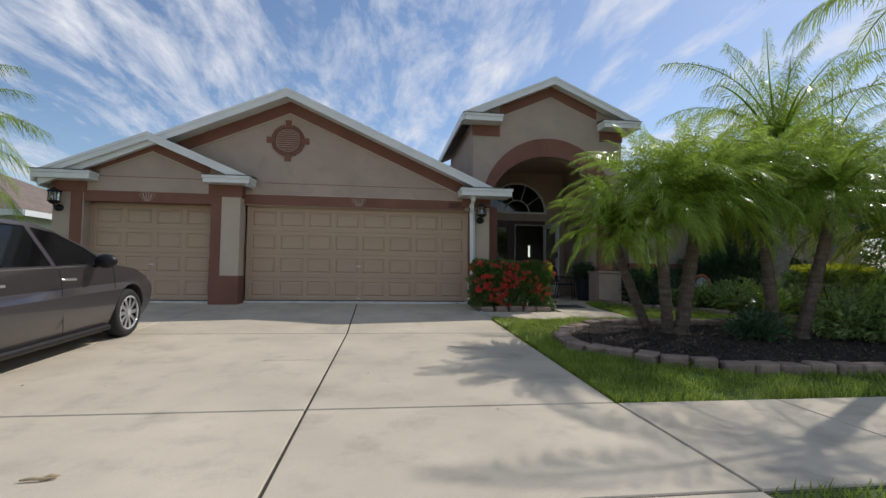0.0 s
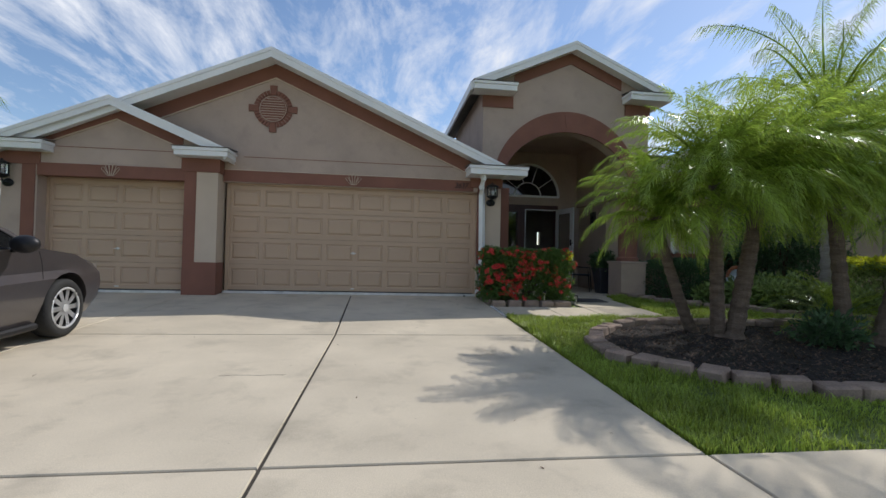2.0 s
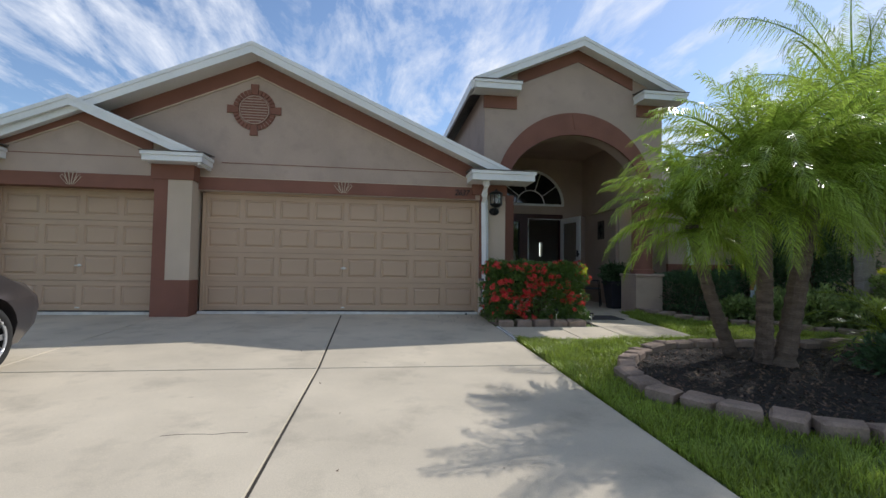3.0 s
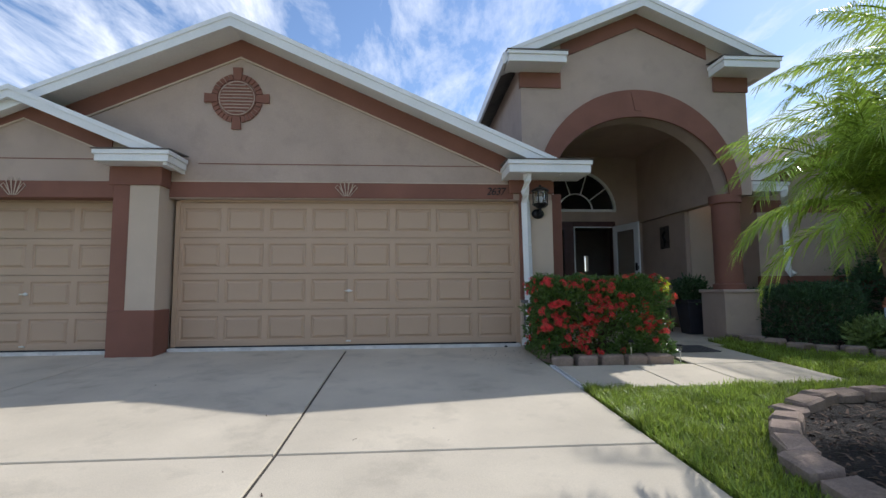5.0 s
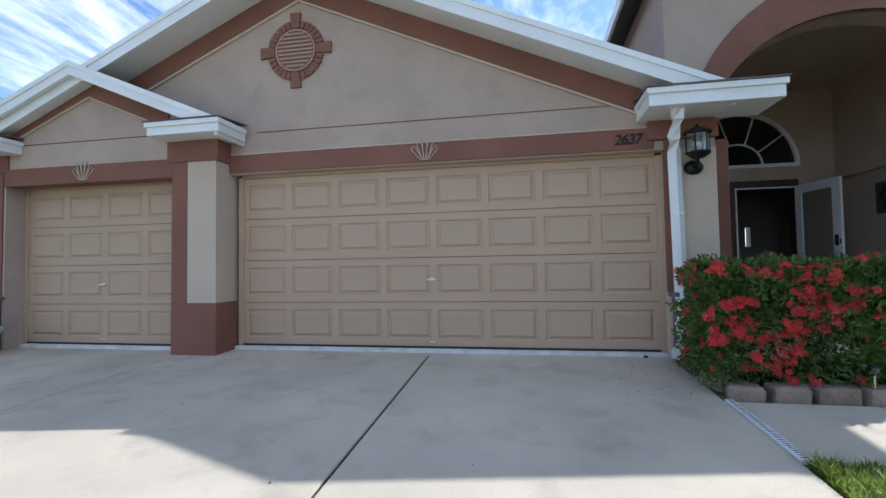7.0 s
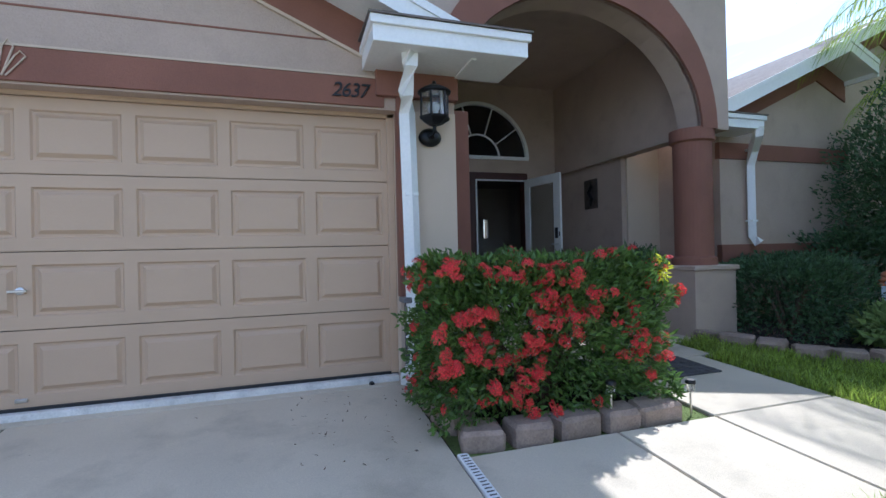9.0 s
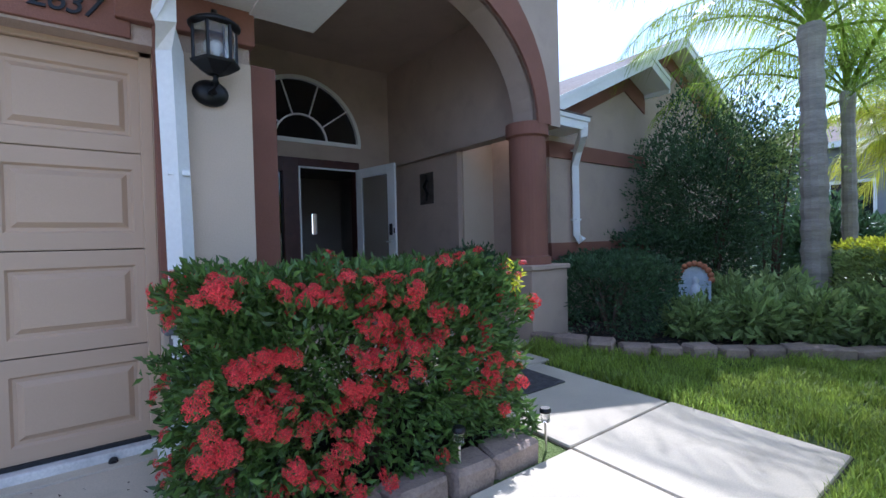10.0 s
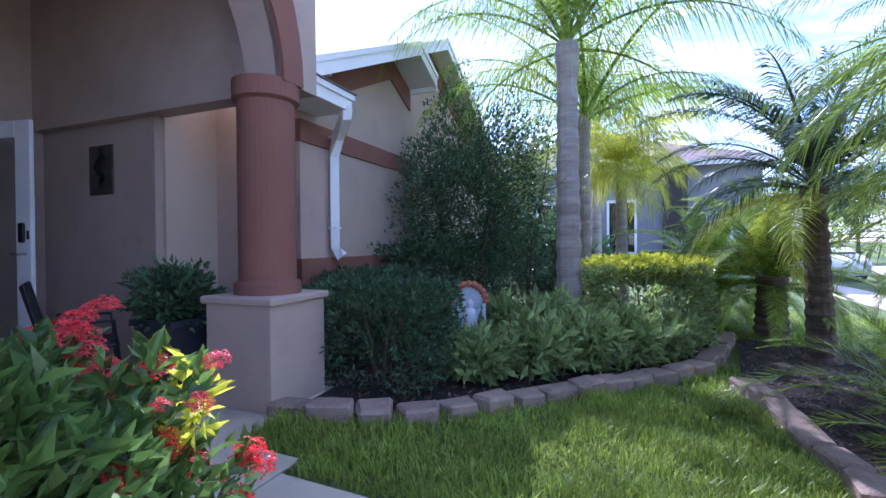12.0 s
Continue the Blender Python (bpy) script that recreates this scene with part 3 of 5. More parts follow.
def shell_emblem(x, y, z):
    top = thing("shell_emblem", (x, y, z), "pale outlined shell ornament over the garage door", "ornament", "door emblems")
    for k, (a, b) in enumerate(((-0.13, 0.165), (-0.065, 0.235), (0.0, 0.245), (0.065, 0.235), (0.13, 0.165))):
        base = a * 0.3
        pts = [(base - 0.012, -0.01, 0.0), (a - 0.03 * (1 if k else 1.2), -0.01, b * 0.8), (a, -0.01, b), (a + 0.03, -0.01, b * 0.8), (base + 0.012, -0.01, 0.0)]
        part("rib", tube(bmesh.new(), pts, 0.006, 5), STUCCO_CREAM, top)
    return top


shell_emblem(-0.745, WALL_Y - 0.022, 2.60)
shell_emblem(-5.20, BAY_Y - 0.022, 2.54)

# house number
num = bpy.data.curves.new("house_number", "FONT")
num.body, num.size, num.extrude, num.shear, num.space_character = "2637", 0.158, 0.006, 0.22, 0.88
num.materials.append(BLACK)
nob = tagged(new("house_number", num), "black metal numerals 2637 on the brown band", "house number")
nob.matrix_world = pose(1.345, WALL_Y - 0.033, 2.635, 90, 0, 0)

# fan window over the front door
fan = thing("window_1", (FX, DWY, FZ), "half-round window with white spokes over the front door", "window", kind="structure")
bm = bmesh.new()
def half(r0, r1, y0, y1, n=28):
    a = [(r1 * math.cos(math.pi * i / n), r1 * math.sin(math.pi * i / n)) for i in range(n + 1)]
    b = [(r0 * math.cos(math.pi * i / n), r0 * math.sin(math.pi * i / n)) for i in range(n, -1, -1)]
    return prism(bmesh.new(), a + b, y0, y1)
part("window_frame", half(FR - 0.045, FR + 0.01, -0.03, 0.10), WHITE, fan)
part("window_frame", cube(-FR, FR, -0.03, 0.10, -0.03, 0.03), WHITE, fan)
part("muntin", half(0.405, 0.43, 0.0, 0.03), WHITE, fan)
for i in range(1, 5):
    a = math.pi * i / 5
    c, s = math.cos(a), math.sin(a)
    part("muntin", tube(bmesh.new(), [(0.42 * c, 0.015, 0.42 * s), ((FR - 0.03) * c, 0.015, (FR - 0.03) * s)], 0.014, 4), WHITE, fan)
part("pane", prism(bmesh.new(), [((FR - 0.03) * math.cos(math.pi * i / 28), (FR - 0.03) * math.sin(math.pi * i / 28)) for i in range(29)], 0.04, 0.046), DARKGLASS, fan)

# front door: maroon frame, sidelight, open storm door
ent = thing("door_1", (EX0, DWY, 0.37), "dark red entrance frame with glass sidelight, door standing open", "door", kind="structure")
for x0, x1, z0, z1 in ((0, 0.10, 0, 2.46), (0.45, 0.69, 0, 2.46), (1.66, 1.74, 0, 2.46), (0.10, 0.45, 2.24, 2.46), (0.69, 1.66, 2.33, 2.46), (0.10, 0.45, 0, 0.24)):
    part("frame", cube(x0, x1, -0.02, 0.16, z0, z1, 0.004), MAROON, ent)
part("sidelight", cube(0.10, 0.45, 0.06, 0.068, 0.24, 2.24), DARKGLASS, ent, "dark reflecting sidelight pane")
part("white_trim", cube(0.69, 0.715, -0.035, 0.0, 0, 2.33), WHITE, ent)
part("white_trim", cube(0.715, 1.66, -0.035, 0.0, 2.305, 2.33), WHITE, ent)
part("sill", cube(0, 1.74, -0.05, 0.2, -0.02, 0.03), WHITE, ent)
storm = thing("storm_door", (5.16, DWY - 0.03, 0.39), "white storm door with a full glass pane, standing open", "door")
sw, sh = 0.96, 2.31
for x0, x1, z0, z1 in ((0, 0.15, 0, sh), (sw - 0.17, sw, 0, sh), (0.15, sw - 0.17, sh - 0.15, sh), (0.15, sw - 0.17, 0, 0.32)):
    part("rail", cube(x0, x1, -0.02, 0.02, z0, z1, 0.004), WHITE, storm)
part("pane", cube(0.15, sw - 0.17, -0.004, 0.004, 0.32, sh - 0.15), GLASS, storm).visible_shadow = False
part("lock_plate", cube(sw - 0.125, sw - 0.055, -0.045, -0.02, 1.20, 1.38, 0.01), BLACK, storm)
part("deadbolt", cube(sw - 0.04, sw - 0.012, -0.03, -0.02, 1.23, 1.31, 0.004), BLACK, storm)
part("door_handle", tube(bmesh.new(), [(sw - 0.06, -0.02, 1.10), (sw - 0.06, -0.06, 1.10), (sw - 0.17, -0.065, 1.10)], 0.012, 8), CHROME, storm)
storm.rotation_euler = (0, 0, radians(-80))

art = thing("wall_plaque", (T1 - 0.1, 13.76, 2.08), "small dark metal relief plaque on the porch wall", "wall decoration")
art.rotation_euler = (0, 0, radians(-90))
part("plate", cube(-0.18, 0.18, -0.02, 0.0, 0, 0.50, 0.004), mat("bronze", (0.10, 0.085, 0.075), 0.6, 0.5, var=0.3, scale=12), art)
part("relief", tube(bmesh.new(), [(0, -0.02, 0.06), (0.05, -0.03, 0.16), (-0.04, -0.03, 0.28), (0.04, -0.03, 0.38), (0, -0.02, 0.46)], [0.02, 0.03, 0.04, 0.03, 0.015], 8), BLACK, art)


# ---- garden pieces ----
def stone_mesh(k):
    rr = random.Random(50 + k)
    bm = bmesh.new()
    L, D, H = 0.148 + rr.uniform(-0.02, 0.02), 0.105 + rr.uniform(-0.012, 0.015), 0.10 + rr.uniform(-0.015, 0.015)
    box(bm, -L, L, -D, D, -0.05, H, 0.022, 1)
    for v in bm.verts:
        t = 0.82 if v.co.y > 0 else 1.0
        v.co.x *= t
        v.co += Vector((rr.uniform(-1, 1), rr.uniform(-1, 1), rr.uniform(-1, 1))) * 0.009
    me = bpy.data.meshes.new("stone")
    bmesh.ops.recalc_face_normals(bm, faces=bm.faces)
    bm.to_mesh(me)
    bm.free()
    me.materials.append(STONE)
    return me


STONES = [stone_mesh(k) for k in range(6)]


def edging(line, label, group):
    """Stones laid end to end along a line on the ground."""
    top = thing("stone_edging", (line[0][0], line[0][1], gz(line[0][1])), label, "stone edging", group)
    rr = random.Random(len(line))
    o = Vector(top.location)
    left = 0.0
    for (ax, ay), (bx, by) in zip(line, line[1:]):
        L = math.hypot(bx - ax, by - ay)
        ang = math.degrees(math.atan2(by - ay, bx - ax))
        d = left
        while d < L:
            x, y = ax + (bx - ax) * d / L, ay + (by - ay) * d / L
            shared("stone", rr.choice(STONES), top, pose(x - o.x, y - o.y, gz(y) - o.z + rr.uniform(-0.012, 0.012), rr.uniform(-4, 4), rr.uniform(-3, 3), ang + rr.uniform(-6, 6) + 180 * rr.randint(0, 1)))
            d += 0.305
        left = d - L
    return top


BED_A = [(10.2, 4.4), (7.0, 4.35), (4.85, 4.43), (3.8, 4.57), (3.15, 4.92), (2.75, 5.32), (2.45, 5.85), (2.5, 6.4), (2.75, 6.85), (3.2, 7.35), (3.85, 7.72), (4.8, 7.75), (5.9, 7.60), (6.4, 7.70), (7.2, 7.72), (7.8, 7.82)]
BED_B = [(5.45, 11.0), (5.50, 10.75), (5.60, 10.45), (5.78, 10.12), (6.22, 9.72), (6.75, 9.25), (7.5, 8.62), (8.15, 8.10), (8.9, 7.85), (10.2, 7.55)]
BED_R = [(2.0, 10.40), (1.98, 9.95), (2.06, 9.5), (2.4, 9.44), (2.85, 9.44), (3.3, 9.46), (3.5, 9.66)]
edging(BED_A, "rough pinkish concrete edging stones round the palm bed", "bed edging")
edging(BED_B, "rough pinkish concrete edging stones along the house bed", "bed edging")
edging(BED_R, "grey-brown edging stones round the red flowering shrub", "bed edging")


def bed(name, pts, label):
    bm = bmesh.new()
    vs = [bm.verts.new((x, y, gz(y) + 0.012)) for x, y in pts]
    bm.faces.new(vs)
    bmesh.ops.triangulate(bm, faces=bm.faces[:])
    return tagged(mesh(name, bm, MULCH), label, "mulch bed", kind="structure")


bed("ground_mulch", BED_A + [(10.2, 7.4)], "dark bark mulch in the palm bed")
bed("ground_mulch", BED_B + [(12.5, 7.4), (12.5, 12.0), (6.05, 12.0), (6.05, 11.05)], "dark bark mulch in the house bed")
bed("ground_mulch", BED_R + [(3.55, 10.6), (2.4, 10.98), (1.98, 10.6)], "dark bark mulch under the red shrub")


def inside(x, y, poly):
    c = False
    for (ax, ay), (bx, by) in zip(poly, poly[1:] + poly[:1]):
        if (ay > y) != (by > y) and x < (bx - ax) * (y - ay) / (by - ay) + ax:
            c = not c
    return c


POLY_A, POLY_B = BED_A + [(10.2, 7.4)], BED_B + [(12.5, 7.4), (12.5, 12.0), (6.05, 12.0), (6.05, 11.05)]


def blades(name, spots, h, w, material, label, lean=0.5, seed=3, flat=False):
    rr = np.random.default_rng(seed)
    n = len(spots)
    p = np.array(spots)
    a = rr.uniform(0, 2 * math.pi, n)
    hh = h * rr.uniform(0.45, 1.15, n)
    if n > 20000:                                   # tufts
        hh *= np.array([0.95 + 0.75 * noise.noise(Vector((q[0] * 3.3, q[1] * 3.3, 1.5))) for q in spots])
    d = np.stack([np.cos(a), np.sin(a), np.zeros(n)], 1)
    s = np.stack([-np.sin(a), np.cos(a), np.zeros(n)], 1) * (w * rr.uniform(0.6, 1.2, n))[:, None]
    ln = (lean * rr.uniform(0.1, 1.0, n) * hh)[:, None]
    up = np.array([0, 0, 1.0])
    if flat:
        up = np.array([0, 0, 0.25])
    b0, b1 = p - s, p + s
    m0, m1 = p - s * 0.8 + d * ln * 0.35 + up * (hh * 0.6)[:, None], p + s * 0.8 + d * ln * 0.35 + up * (hh * 0.6)[:, None]
    t = p + d * ln + up * hh[:, None]
    v = np.stack([b0, b1, m1, m0, t], 1).reshape(-1, 3)
    k = np.arange(n) * 5
    f = [(i, i + 1, i + 2, i + 3) for i in k] + [(i + 3, i + 2, i + 4) for i in k]
    me = bpy.data.meshes.new(name)
    me.from_pydata(v.tolist(), [], f)
    me.materials.append(material)
    return tagged(new(name, me), label, name.replace("_", " "), kind="stuff")


GRASS = mat("grass_blade", (0.30, 0.385, 0.062), 0.45, var=0.32, scale=1.3, bump=0, rnd=-0.4, trans=0.5)
rr = random.Random(11)
spots = []
while len(spots) < 105000:
    u = rr.random()
    if u < 0.42:
        x, y = rr.uniform(1.9, 7.4), rr.uniform(7.0, 11.0)
    elif u < 0.76:
        x, y = 1.90 + 6.5 * rr.random() ** 1.5, rr.uniform(3.62, 8.32)
    elif u < 0.84:
        x, y = rr.uniform(1.92, 9), rr.uniform(0.2, 2.03)
    elif u < 0.92:
        x, y = rr.uniform(-14, -7.22), rr.uniform(4, 14)
    else:
        x, y = rr.uniform(8, 14), rr.uniform(3.65, 7.4)
    if y > 8.30 and x < 4.80 or y > 10.48 and x < 4.95 or inside(x, y, POLY_A) or inside(x, y, POLY_B):
        continue
    if noise.noise(Vector((x * 1.7, y * 1.7, 3))) < -0.45 and rr.random() < 0.6:
        continue
    spots.append((x, y, gz(y) - 0.024))
blades("grass", spots, 0.085, 0.0045, GRASS, "green lawn grass of uneven length", 1.1)
spots = []
while len(spots) < 14000:
    x, y = rr.uniform(2.6, 12), rr.uniform(4.5, 11.7)
    if inside(x, y, POLY_A) or inside(x, y, POLY_B):
        spots.append((x, y, gz(y) + 0.012))
blades("bark_chips", spots, 0.07, 0.012, CHIP, "scattered brown bark chips on the mulch", 1.4, 5, True)

# ---- plants ----
LEAF_RED = mat("shrub_leaf", (0.115, 0.20, 0.045), 0.33, var=0.2, scale=8, bump=0, rnd=-0.45, trans=0.35)
LEAF_DARK = mat("dark_leaf", (0.075, 0.14, 0.06), 0.4, var=0.2, scale=6, bump=0, rnd=-0.45, trans=0.3)
LEAF_PALE = mat("pale_leaf", (0.30, 0.39, 0.14), 0.38, var=0.2, scale=6, bump=0, rnd=-0.4, trans=0.4)
LEAF_GOLD = mat("golden_leaf", (0.62, 0.64, 0.05), 0.45, var=0.2, scale=6, bump=0, rnd=-0.35, trans=0.5)
FROND = mat("palm_leaflet", (0.33, 0.44, 0.07), 0.24, var=0.25, scale=4, bump=0, rnd=-0.4, trans=0.55)
FROND_GOLD = mat("yellowing_leaflet", (0.55, 0.56, 0.06), 0.4, var=0.25, scale=4, bump=0, rnd=-0.35, trans=0.5)
FROND_DARK = mat("dark_leaflet", (0.055, 0.10, 0.04), 0.32, var=0.2, scale=4, bump=0, rnd=-0.4, trans=0.3)
PETAL = mat("coral_petal", (0.86, 0.048, 0.052), 0.5, var=0.2, scale=7, bump=0, rnd=-0.4, trans=0.35, c2=(0.90, 0.10, 0.095))
BARK = mat("palm_bark", (0.17, 0.125, 0.095), 0.95, var=0.3, scale=5, grain=30, bump=1.0, depth=0.02, streak=(1, 1, 4))
BARK_PALE = mat("pale_bark", (0.36, 0.32, 0.28), 0.9, var=0.2, scale=4, grain=30, bump=0.6, depth=0.01, streak=(1, 1, 5))
DRY = mat("dry_husk", (0.42, 0.33, 0.20), 0.9, var=0.2, scale=20)
TWIG = mat("twig", (0.09, 0.06, 0.04), 0.9, var=0.2)


def leaf_cloud(name, n, rad, size, material, parent, shape="ball", seed=1, shell=0.5, lump=0.18, aspect=0.42):
    """Many folded leaves through a lumpy ball or clipped block, round the parent's origin; each leaf six points."""
    g = np.random.default_rng(seed)
    R = np.array(rad)
    if shape == "ball":
        d = g.normal(size=(n, 3))
        d /= np.linalg.norm(d, axis=1)[:, None]
        r = 1 - shell * g.random(n) ** 1.6
        lum = np.array([noise.noise(Vector((v * 2.3 + seed).tolist())) for v in d]) * lump * 2
        p = d * (r * (1 + lum))[:, None] * R
    else:
        p = g.uniform(-1, 1, (n, 3))
        ax = g.choice(3, n, p=[0.25, 0.4, 0.35])
        sg = np.where(g.random(n) < 0.5, -1, 1)
        sg[ax == 2] = 1
        p[np.arange(n), ax] = sg * (1 - shell * g.random(n) ** 1.7)
        lum = np.array([noise.noise(Vector((v * 3.1 + seed).tolist())) for v in p]) * lump
        e = np.abs(p).copy()
        corner = np.sort(e, axis=1)[:, 1]
        d = p / np.maximum(np.linalg.norm(p, axis=1), 1e-6)[:, None]
        p = p * (1 + lum - 0.10 * np.maximum(corner - 0.75, 0) * 4)[:, None] * R
    dirv = d + g.normal(size=(n, 3)) * 0.65 + np.array([0, 0, 0.35])
    dirv /= np.linalg.norm(dirv, axis=1)[:, None]
    side = np.cross(dirv, g.normal(size=(n, 3)))
    side /= np.linalg.norm(side, axis=1)[:, None]
    nor = np.cross(dirv, side)
    L = (size * g.uniform(0.55, 1.2, n))[:, None]
    W = L * aspect * 0.5
    b, t = p, p + dirv * L - nor * L * 0.15
    m = p + dirv * L * 0.5
    v = np.stack([b, m + side * W + nor * W * 0.5, m - side * W + nor * W * 0.5, t], 1).reshape(-1, 3)
    k = np.arange(n) * 4
    f = [q for i in k for q in ((i, i + 1, i + 3), (i, i + 3, i + 2))]
    me = bpy.data.meshes.new(name)
    me.from_pydata(v.tolist(), [], f)
    me.materials.append(material)
    ob = new(name, me)
    ob.parent = parent
    return ob


def shrub(at, rad, n, size, material, label, shape="ball", seed=1, name="shrub", stems=5, group="", **kw):
    top = thing(name, (at[0], at[1], gz(at[1])), label, "shrub", group)
    fo = leaf_cloud("foliage", n, rad, size, material, top, shape, seed, **kw)
    fo.location = (0, 0, at[2])
    g = random.Random(seed)
    for i in range(stems):
        a = g.uniform(0, 6.28)
        e = (rad[0] * 0.6 * math.cos(a), rad[1] * 0.6 * math.sin(a), at[2] + rad[2] * 0.4)
        part("stem", tube(bmesh.new(), [(e[0] * 0.15, e[1] * 0.15, -0.03), (e[0] * 0.5, e[1] * 0.5, e[2] * 0.5), e], [0.022, 0.016, 0.006], 6), TWIG, top)
    return top


def flower_mesh(k):
    """A flat dome of many small four-petalled florets."""
    g = random.Random(70 + k)
    vs, fs = [], []
    for i in range(52):
        r, ph = math.sqrt((i + 0.5) / 44), i * 2.39996 + g.uniform(-0.5, 0.5)
        lob = 1 + 0.32 * noise.noise(Vector((math.cos(ph) * 1.6, math.sin(ph) * 1.6, k * 7.3)))
        c = Vector((0.050 * r * lob * math.cos(ph), 0.050 * r * lob * math.sin(ph), 0.030 * (1 - r * r) + g.uniform(-0.012, 0.012)))
        d = Vector((r * 1.1 * math.cos(ph), r * 1.1 * math.sin(ph), 1)).normalized()
        d = (d + Vector((g.uniform(-1, 1), g.uniform(-1, 1), g.uniform(-1, 1))) * 0.45).normalized()
        u = d.orthogonal().normalized()
        u.rotate(Matrix.Rotation(g.uniform(0, 1.5), 3, d))
        w = d.cross(u)
        for q in range(4):
            e = u * math.cos(q * 1.5708) + w * math.sin(q * 1.5708)
            t = d.cross(e) * 0.0034
            n = len(vs)
            vs += [c, c + e * 0.007 + t + d * 0.003, c + e * 0.016 - d * 0.002, c + e * 0.007 - t + d * 0.003]
            fs.append((n, n + 1, n + 2, n + 3))
    me = bpy.data.meshes.new("flower_head")
    me.from_pydata([tuple(v) for v in vs], [], fs)
    me.materials.append(PETAL)
    return me


FLOWERS = [flower_mesh(k) for k in range(7)]
RX, RY, RR = 2.67, 9.88, (0.83, 0.41, 0.47)
red = shrub((RX, RY, 0.53), RR, 30000, 0.056, LEAF_RED, "clipped flowering shrub with coral-red flower heads", "block", 4, "flowering_shrub", 9, shell=0.55, lump=0.26)
g = random.Random(8)
for i in range(880):
    if g.random() < 0.62:                       # the side towards the drive
        p, d = (g.uniform(-1, 1), -1, g.uniform(-0.85, 0.95)), Vector((0, -1, 0.35))
        if p[0] > 0.1 and g.random() < 0.45:
            continue
    elif g.random() < 0.55:
        p, d = (g.choice((-1, 1, 1)), g.uniform(-1, 0.8), g.uniform(-0.8, 0.95)), None
        d = Vector((p[0], 0, 0.35))
    else:
        p, d = (g.uniform(-1, 1), g.uniform(-1, 0.6), 1), Vector((0, 0, 1))
    if noise.noise(Vector(p) * 2.6) < -0.10 + (0.16 if p[0] > 0.2 else 0):
        continue
    d = (d + Vector((g.uniform(-1, 1), g.uniform(-1, 1), g.uniform(-1, 1))) * 0.45).normalized()
    s = g.choice((g.uniform(0.3, 0.5), g.uniform(0.45, 0.75), g.uniform(0.6, 0.9)))
    k = 1 + 0.26 * noise.noise(Vector(p) * 3.1 + Vector((4, 4, 4))) + g.uniform(-0.08, 0.04)      # sits on the uneven outline
    p = (p[0] * k, p[1] * k, p[2] * k)
    m = Matrix.LocRotScale((p[0] * RR[0] * 1.0, p[1] * RR[1] * 1.02, 0.53 + p[2] * RR[2] * 1.0), d.to_track_quat("Z", "Y"), (s, s, s * 0.85))
    shared("flower_head", g.choice(FLOWERS), red, m)
for i in range(110):                             # young shoots on top
    x, y = g.uniform(-0.95, 0.95) * RR[0], g.uniform(-0.9, 0.9) * RR[1]
    if i < 7:
        x, y = RR[0] * g.uniform(0.93, 1.02), -RR[1] * g.uniform(0.55, 0.95)
    sh = leaf_cloud("shoot_leaves", 16, (0.024, 0.024, 0.07 if i >= 7 else 0.085), 0.058, LEAF_GOLD if i < 7 else LEAF_RED, red, "ball", 100 + i, shell=0.9, aspect=0.36)
    sh.location = (x, y, 0.53 + RR[2] - (0.01 if i >= 7 else 0.08))

shrub((6.50, 10.88, 0.42), (0.52, 0.66, 0.42), 7000, 0.06, LEAF_DARK, "rounded dark green clipped hedge beside the pedestal", "block", 12, "hedge", lump=0.2)
shrub((7.3, 11.4, 0.45), (0.6, 0.4, 0.45), 4500, 0.06, LEAF_DARK, "dark green hedge under the wing wall", "block", 13, "hedge", lump=0.2)
shrub((9.25, 10.95, 1.65), (1.1, 1.05, 1.65), 21000, 0.075, LEAF_DARK, "tall dark evergreen shrub with loose outline", "ball", 14, "tall_shrub", 7, lump=0.35, shell=0.65)
shrub((9.65, 10.2, 2.35), (0.75, 0.6, 0.85), 3200, 0.075, LEAF_PALE, "loose paler shrub growing against the tall one", "ball", 15, "tall_shrub", 4, lump=0.5, shell=0.9)
for k, (x, y, r, h) in enumerate(((6.85, 10.05, 0.30, 0.20), (7.2, 9.62, 0.34, 0.26), (7.65, 9.2, 0.36, 0.27), (8.05, 8.8, 0.36, 0.27), (8.1, 9.6, 0.40, 0.32), (8.55, 8.45, 0.34, 0.28), (8.05, 10.2, 0.30, 0.28))):
    shrub((x, y, h), (r, r, h), 1200, 0.14, LEAF_PALE, "low broad-leaved shrub with pale green leaves", "ball", 20 + k, "low_shrub", 4, "low shrubs", lump=0.3, shell=0.8, aspect=0.4)
gold = shrub((9.4, 8.6, 0.48), (0.5, 0.72, 0.50), 7500, 0.08, LEAF_PALE, "clipped hedge with a golden yellow top", "block", 30, "hedge", lump=0.2)
leaf_cloud("golden_top", 3600, (0.54, 0.76, 0.12), 0.075, LEAF_GOLD, gold, "ball", 31, shell=0.9).location = (0, 0, 0.99)
shrub((9.6, 11.3, 0.6), (1.6, 0.5, 0.6), 5000, 0.09, LEAF_DARK, "dark green planting along the wing wall", "block", 33, "hedge", lump=0.3)
shrub((5.5, 6.2, 0.2), (0.36, 0.32, 0.22), 1000, 0.10, LEAF_DARK, "low dark shrub among the palms", "ball", 35, "low_shrub", 4, "low shrubs", lump=0.35, shell=0.85)
shrub((7.4, 6.2, 0.30), (0.8, 0.6, 0.42), 3200, 0.12, LEAF_PALE, "leafy green shrub in the palm bed", "ball", 36, "low_shrub", 4, "low shrubs", lump=0.35, shell=0.85)


